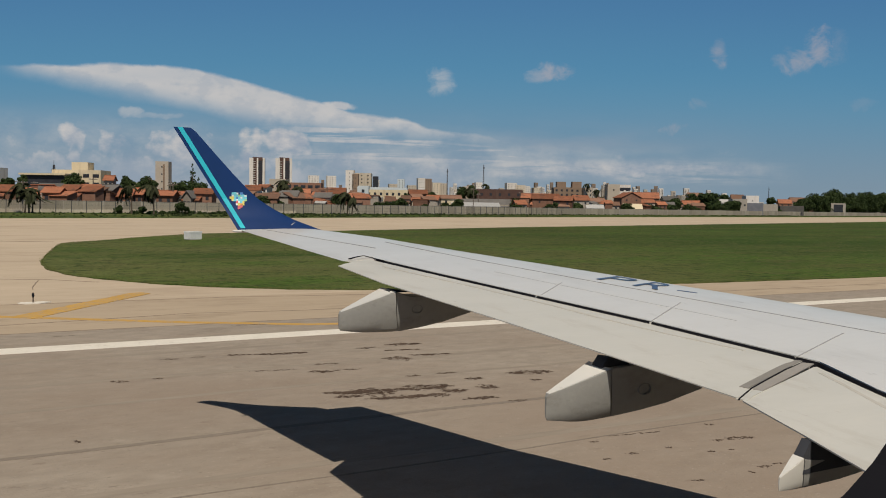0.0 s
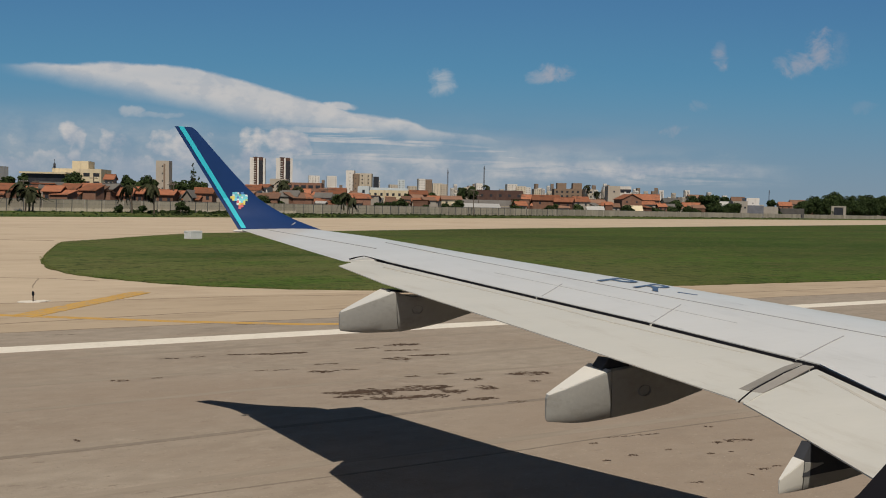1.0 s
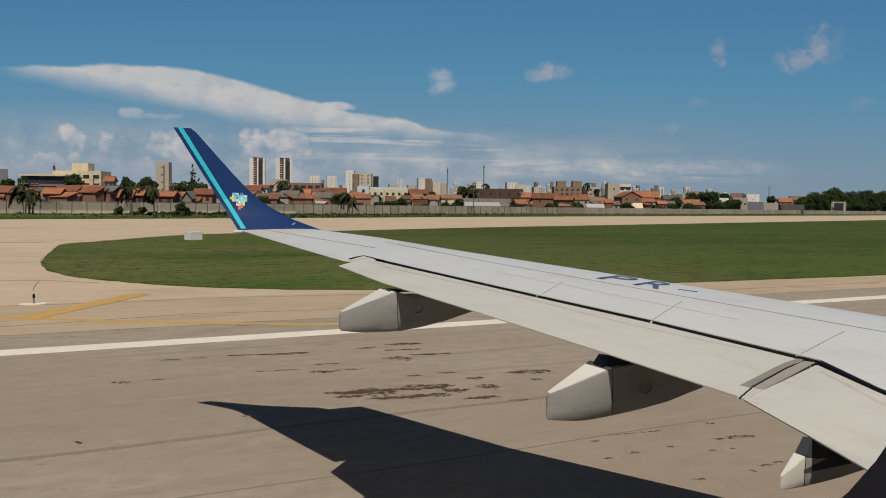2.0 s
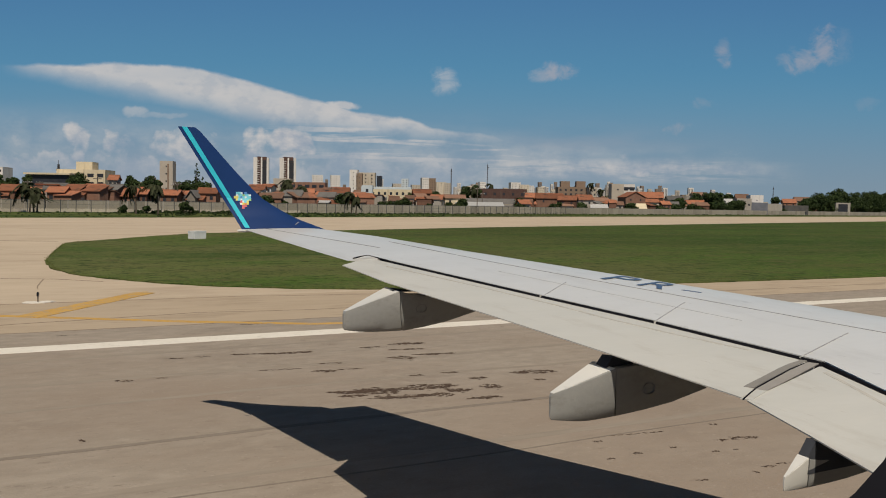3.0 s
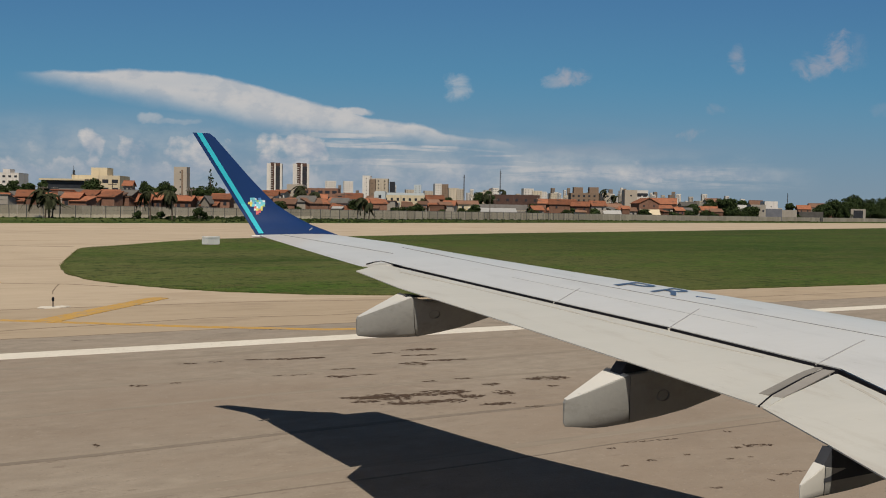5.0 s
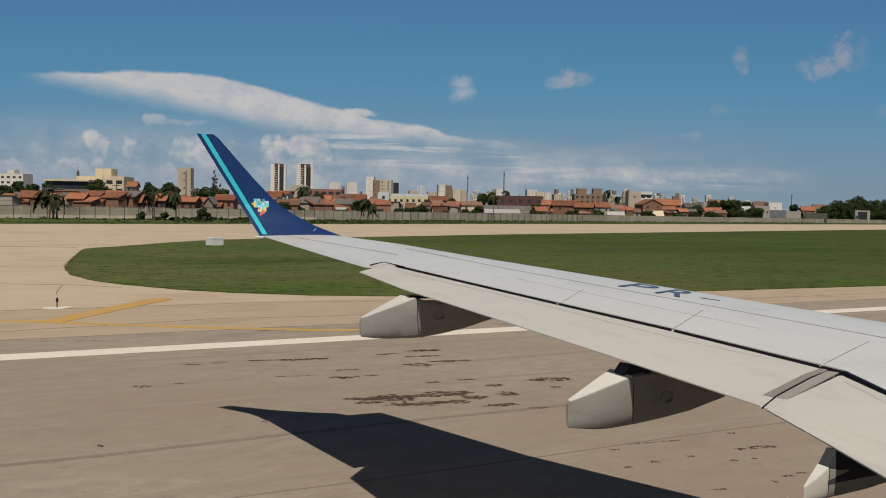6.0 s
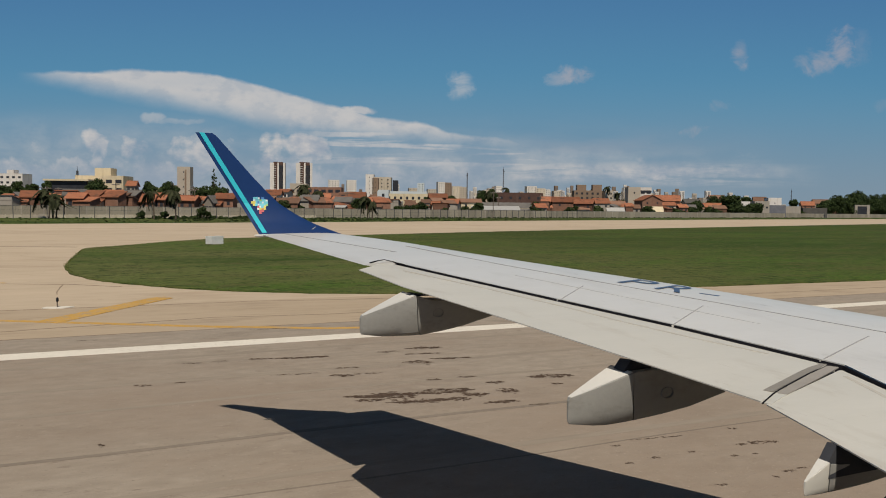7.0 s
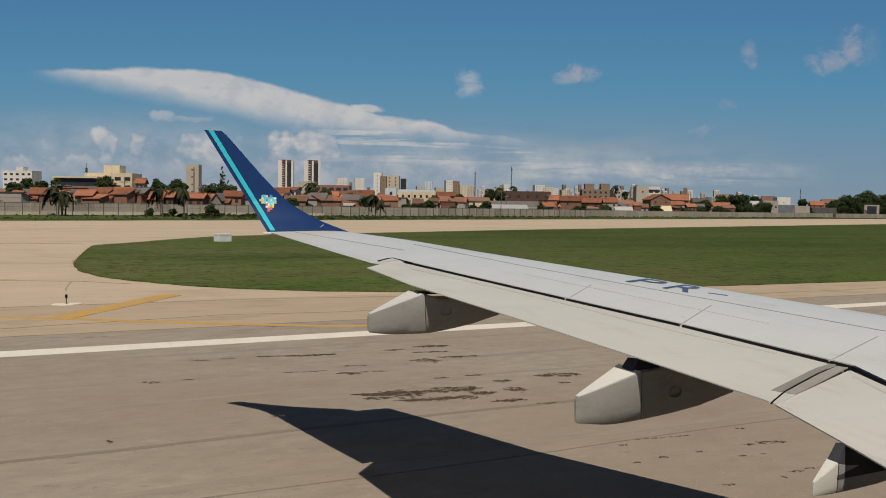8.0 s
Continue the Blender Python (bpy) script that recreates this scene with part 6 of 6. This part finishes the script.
tree(-0.2646, 332, 7.0, 17.8, 71, "tall wispy casuarina with several feathery spires", True)


def frond_mesh(seed, length, droop):
    """A palm leaf: an arching rib with two ranks of narrow leaflets."""
    r = random.Random(seed)
    verts, faces, pts = [], [], []
    for k in range(11):
        f = k / 10
        pts.append(Vector((length * f * (1 - 0.30 * droop * f), 0, length * (0.42 * f - (0.5 + 0.9 * droop) * f * f))))
    for k in range(10):
        i = len(verts)
        verts += [tuple(pts[k] + Vector((0, 0.03, 0))), tuple(pts[k] - Vector((0, 0.03, 0))), tuple(pts[k + 1])]
        faces.append((i, i + 1, i + 2))
    for k in range(1, 11):
        for j in range(3):
            base = pts[k - 1].lerp(pts[k], j / 3)
            d = (pts[k] - pts[k - 1]).normalized()
            ln = length * 0.36 * (1 - 0.5 * abs(k - 5) / 5) * r.uniform(0.8, 1.2)
            for s in (-1, 1):
                tip = base + d * ln * 0.5 + Vector((0, s * ln * 0.75, -ln * r.uniform(0.35, 0.75)))
                i = len(verts)
                verts += [tuple(base - d * 0.055), tuple(base + d * 0.055), tuple(tip)]
                faces.append((i, i + 1, i + 2))
    me = bpy.data.meshes.new("frond")
    me.from_pydata(verts, [], faces)
    me.materials.append(M["leaf_dry"])
    return me


FRONDS = [frond_mesh(k, 1.0, 0.45 + 0.28 * k) for k in range(4)]


def palm(u, d, top, reach, seed, stems=1, leaves=34, hang=66, label="windblown coconut palm with drooping fronds", group="palms by the wall"):
    p = spot(u, d)
    z = rise(*p)
    r = random.Random(seed)
    t = thing("palm_tree", label, "palm tree", (*p, z), FACE, group)
    h = top - z - reach * 0.25
    for s in range(stems):
        lean = r.uniform(-0.12, 0.12) * h + (s - (stems - 1) / 2) * 1.6
        hs = h * (1 - 0.12 * s)
        path = [(lean * f * f + (s - (stems - 1) / 2) * 0.7, 0.1 * math.sin(3 * f), -0.3 + (hs + 0.3) * f) for f in (0, 0.25, 0.5, 0.75, 1)]
        part("trunk", tube(path, [0.24, 0.17, 0.15, 0.14, 0.12], 8), "bark", t)
        head = Vector(path[-1])
        for k in range(leaves):
            a = k * 137.5 + r.uniform(-15, 15)
            v = Vector((math.cos(radians(a)), math.sin(radians(a))))
            wind = 58 * math.sin(radians(a))                # the wind pushes the leaves to one side
            m = Matrix.Translation(head) @ pose(0, 0, 0, 0, 0, a + wind) @ pose(0, 0, 0, 0, r.uniform(-25, hang), 0) @ Matrix.Scale(reach * r.uniform(0.8, 1.3) * (1.15 if math.cos(radians(a)) < 0.3 else 0.85), 4)
            share("frond", FRONDS[r.randrange(4)], t, m)
    return t


palm(-0.4392, 196, 7.5, 3.1, 1, stems=2, leaves=10, hang=84)
palm(-0.4454, 194, 6.3, 2.6, 2, leaves=9, hang=84)
palm(-0.3290, 206, 7.7, 2.5, 3, leaves=14, hang=50)
palm(-0.3047, 206, 7.9, 2.7, 4, leaves=20)
palm(-0.0930, 254, 7.4, 3.0, 5, leaves=18)
palm(-0.0879, 252, 6.3, 2.6, 15, leaves=12)
palm(-0.2035, 240, 7.4, 2.4, 13)
for k, (u, d, top, reach) in enumerate(((-0.1650, 320, 12.2, 3.2), (-0.1590, 305, 11.0, 3.0), (-0.1437, 300, 9.8, 2.8), (0.0331, 420, 13.2, 3.2), (0.0418, 418, 12.6, 3.2), (0.0589, 690, 21.0, 4.2), (0.0924, 450, 12.8, 3.2), (0.098, 440, 11.0, 3.0), (0.1685, 690, 23.0, 4.0), (0.1820, 640, 17.4, 4.0), (0.2020, 600, 15.4, 3.6), (0.24, 560, 13.4, 3.4))):
    palm(u, d, top, reach, 30 + k, leaves=20, label="coconut palm rising among the houses", group="palms in the town")


def scrub(name, places, count, size, label):
    r = random.Random(name)
    lobes = []
    for a, d, rad in places:
        p = plan(a, d)
        lobes.append((Vector((*p, rise(*p) + rad * 0.4)), rad, 0.75))
    ob = new(name, leaf_cloud(name, lobes, count, size, 9, "leaf", 0.3))
    return tagged(ob, label, "scrub", "", "stuff")


r = random.Random(77)
row = []
for k in range(900):
    a = r.triangular(-40, 250, 60)
    row.append((a, r.uniform(0.1, 0.95) * lerp(VERGE, a), r.uniform(0.10, 0.48) * lerp([(-70, 0.4), (18, 0.5), (34, 0.9), (70, 0.9), (90, 0.6), (200, 0.4)], a)))
for k in range(1100):
    a = r.uniform(-70, 520)
    dense = 0.25 if a < 22 else 1.0 if a < 150 else 0.5
    if r.random() < dense:
        row.append((a, r.uniform(-14, -3) if a < 130 else r.uniform(-6, -1), r.uniform(0.2, 0.6) * (1.25 if 30 < a < 80 else 0.6 if a < 30 else 0.65)))
scrub("verge_scrub", row, 80000, 0.13, "low weedy bushes along the foot of the wall")


def shrub(u, d, w, top, seed):
    p = spot(u, d)
    z = rise(*p)
    t = thing("shrub", "dark green shrub standing before the boundary wall", "shrub", (*p, z), 0)
    rr = random.Random(seed)
    lobes = [(Vector((rr.gauss(0, w * 0.2), rr.gauss(0, w * 0.2), (top - z) * rr.uniform(0.25, 0.85))), w * rr.uniform(0.16, 0.3), 0.9) for _ in range(9)]
    part("stem", tube([(0, 0, -0.2), (0.1, 0, (top - z) * 0.7)], [0.09, 0.04], 6), "bark", t)
    ob = new("foliage", leaf_cloud("foliage", lobes, 1200, 0.16, seed, "leaf"))
    ob.parent = t


shrub(-0.2763, 215, 2.6, 3.9, 1)
shrub(-0.2700, 217, 2.0, 3.0, 2)
shrub(-0.3420, 208, 2.2, 2.6, 3)
shrub(-0.3180, 210, 2.0, 2.5, 4)


# ---- roof tanks, poles and other town clutter ----
tank = thing("water_tank", "small round water tank on a short stand", "water tank", (*spot(-0.44, 262), rise(*spot(-0.44, 262)) + 0.0), 0, "roof tanks")
part("tank", tube([(0, 0, 4.6), (0, 0, 4.7), (0, 0, 5.5), (0, 0, 5.75), (0, 0, 5.8)], [0.55, 0.62, 0.60, 0.35, 0.1], 12), "steel", tank)
for x in (-0.4, 0.4):
    for y in (-0.4, 0.4):
        part("leg", box(x - 0.08, x + 0.08, y - 0.08, y + 0.08, -0.3, 4.62), "post", tank)
r = random.Random(64)
for k in range(20):
    u = r.uniform(-0.49, 0.42)
    d = 309 / (1 - 1.2128 * u) * r.uniform(1.06, 1.6)
    p = spot(u, d)
    copy_thing(tank, pose(*p, rise(*p) + 0.0, 0, 0, r.uniform(0, 90))).scale = (1.0, 1.0, r.uniform(0.9, 1.2))
for k in range(30):
    u = r.uniform(-0.48, 0.46)
    d = 309 / (1 - 1.2128 * u) * r.uniform(1.04, 1.7)
    utility_pole(u, d, rise(*spot(u, d)) + r.uniform(7.5, 9.5))

# the land is drawn to its own plan: bring every piece of it to metres
for ob in [o for o in scene.objects if o.parent is None and o not in (jet, cam, sun)]:
    ob.matrix_basis = Matrix.Scale(LAND, 4) @ ob.matrix_basis
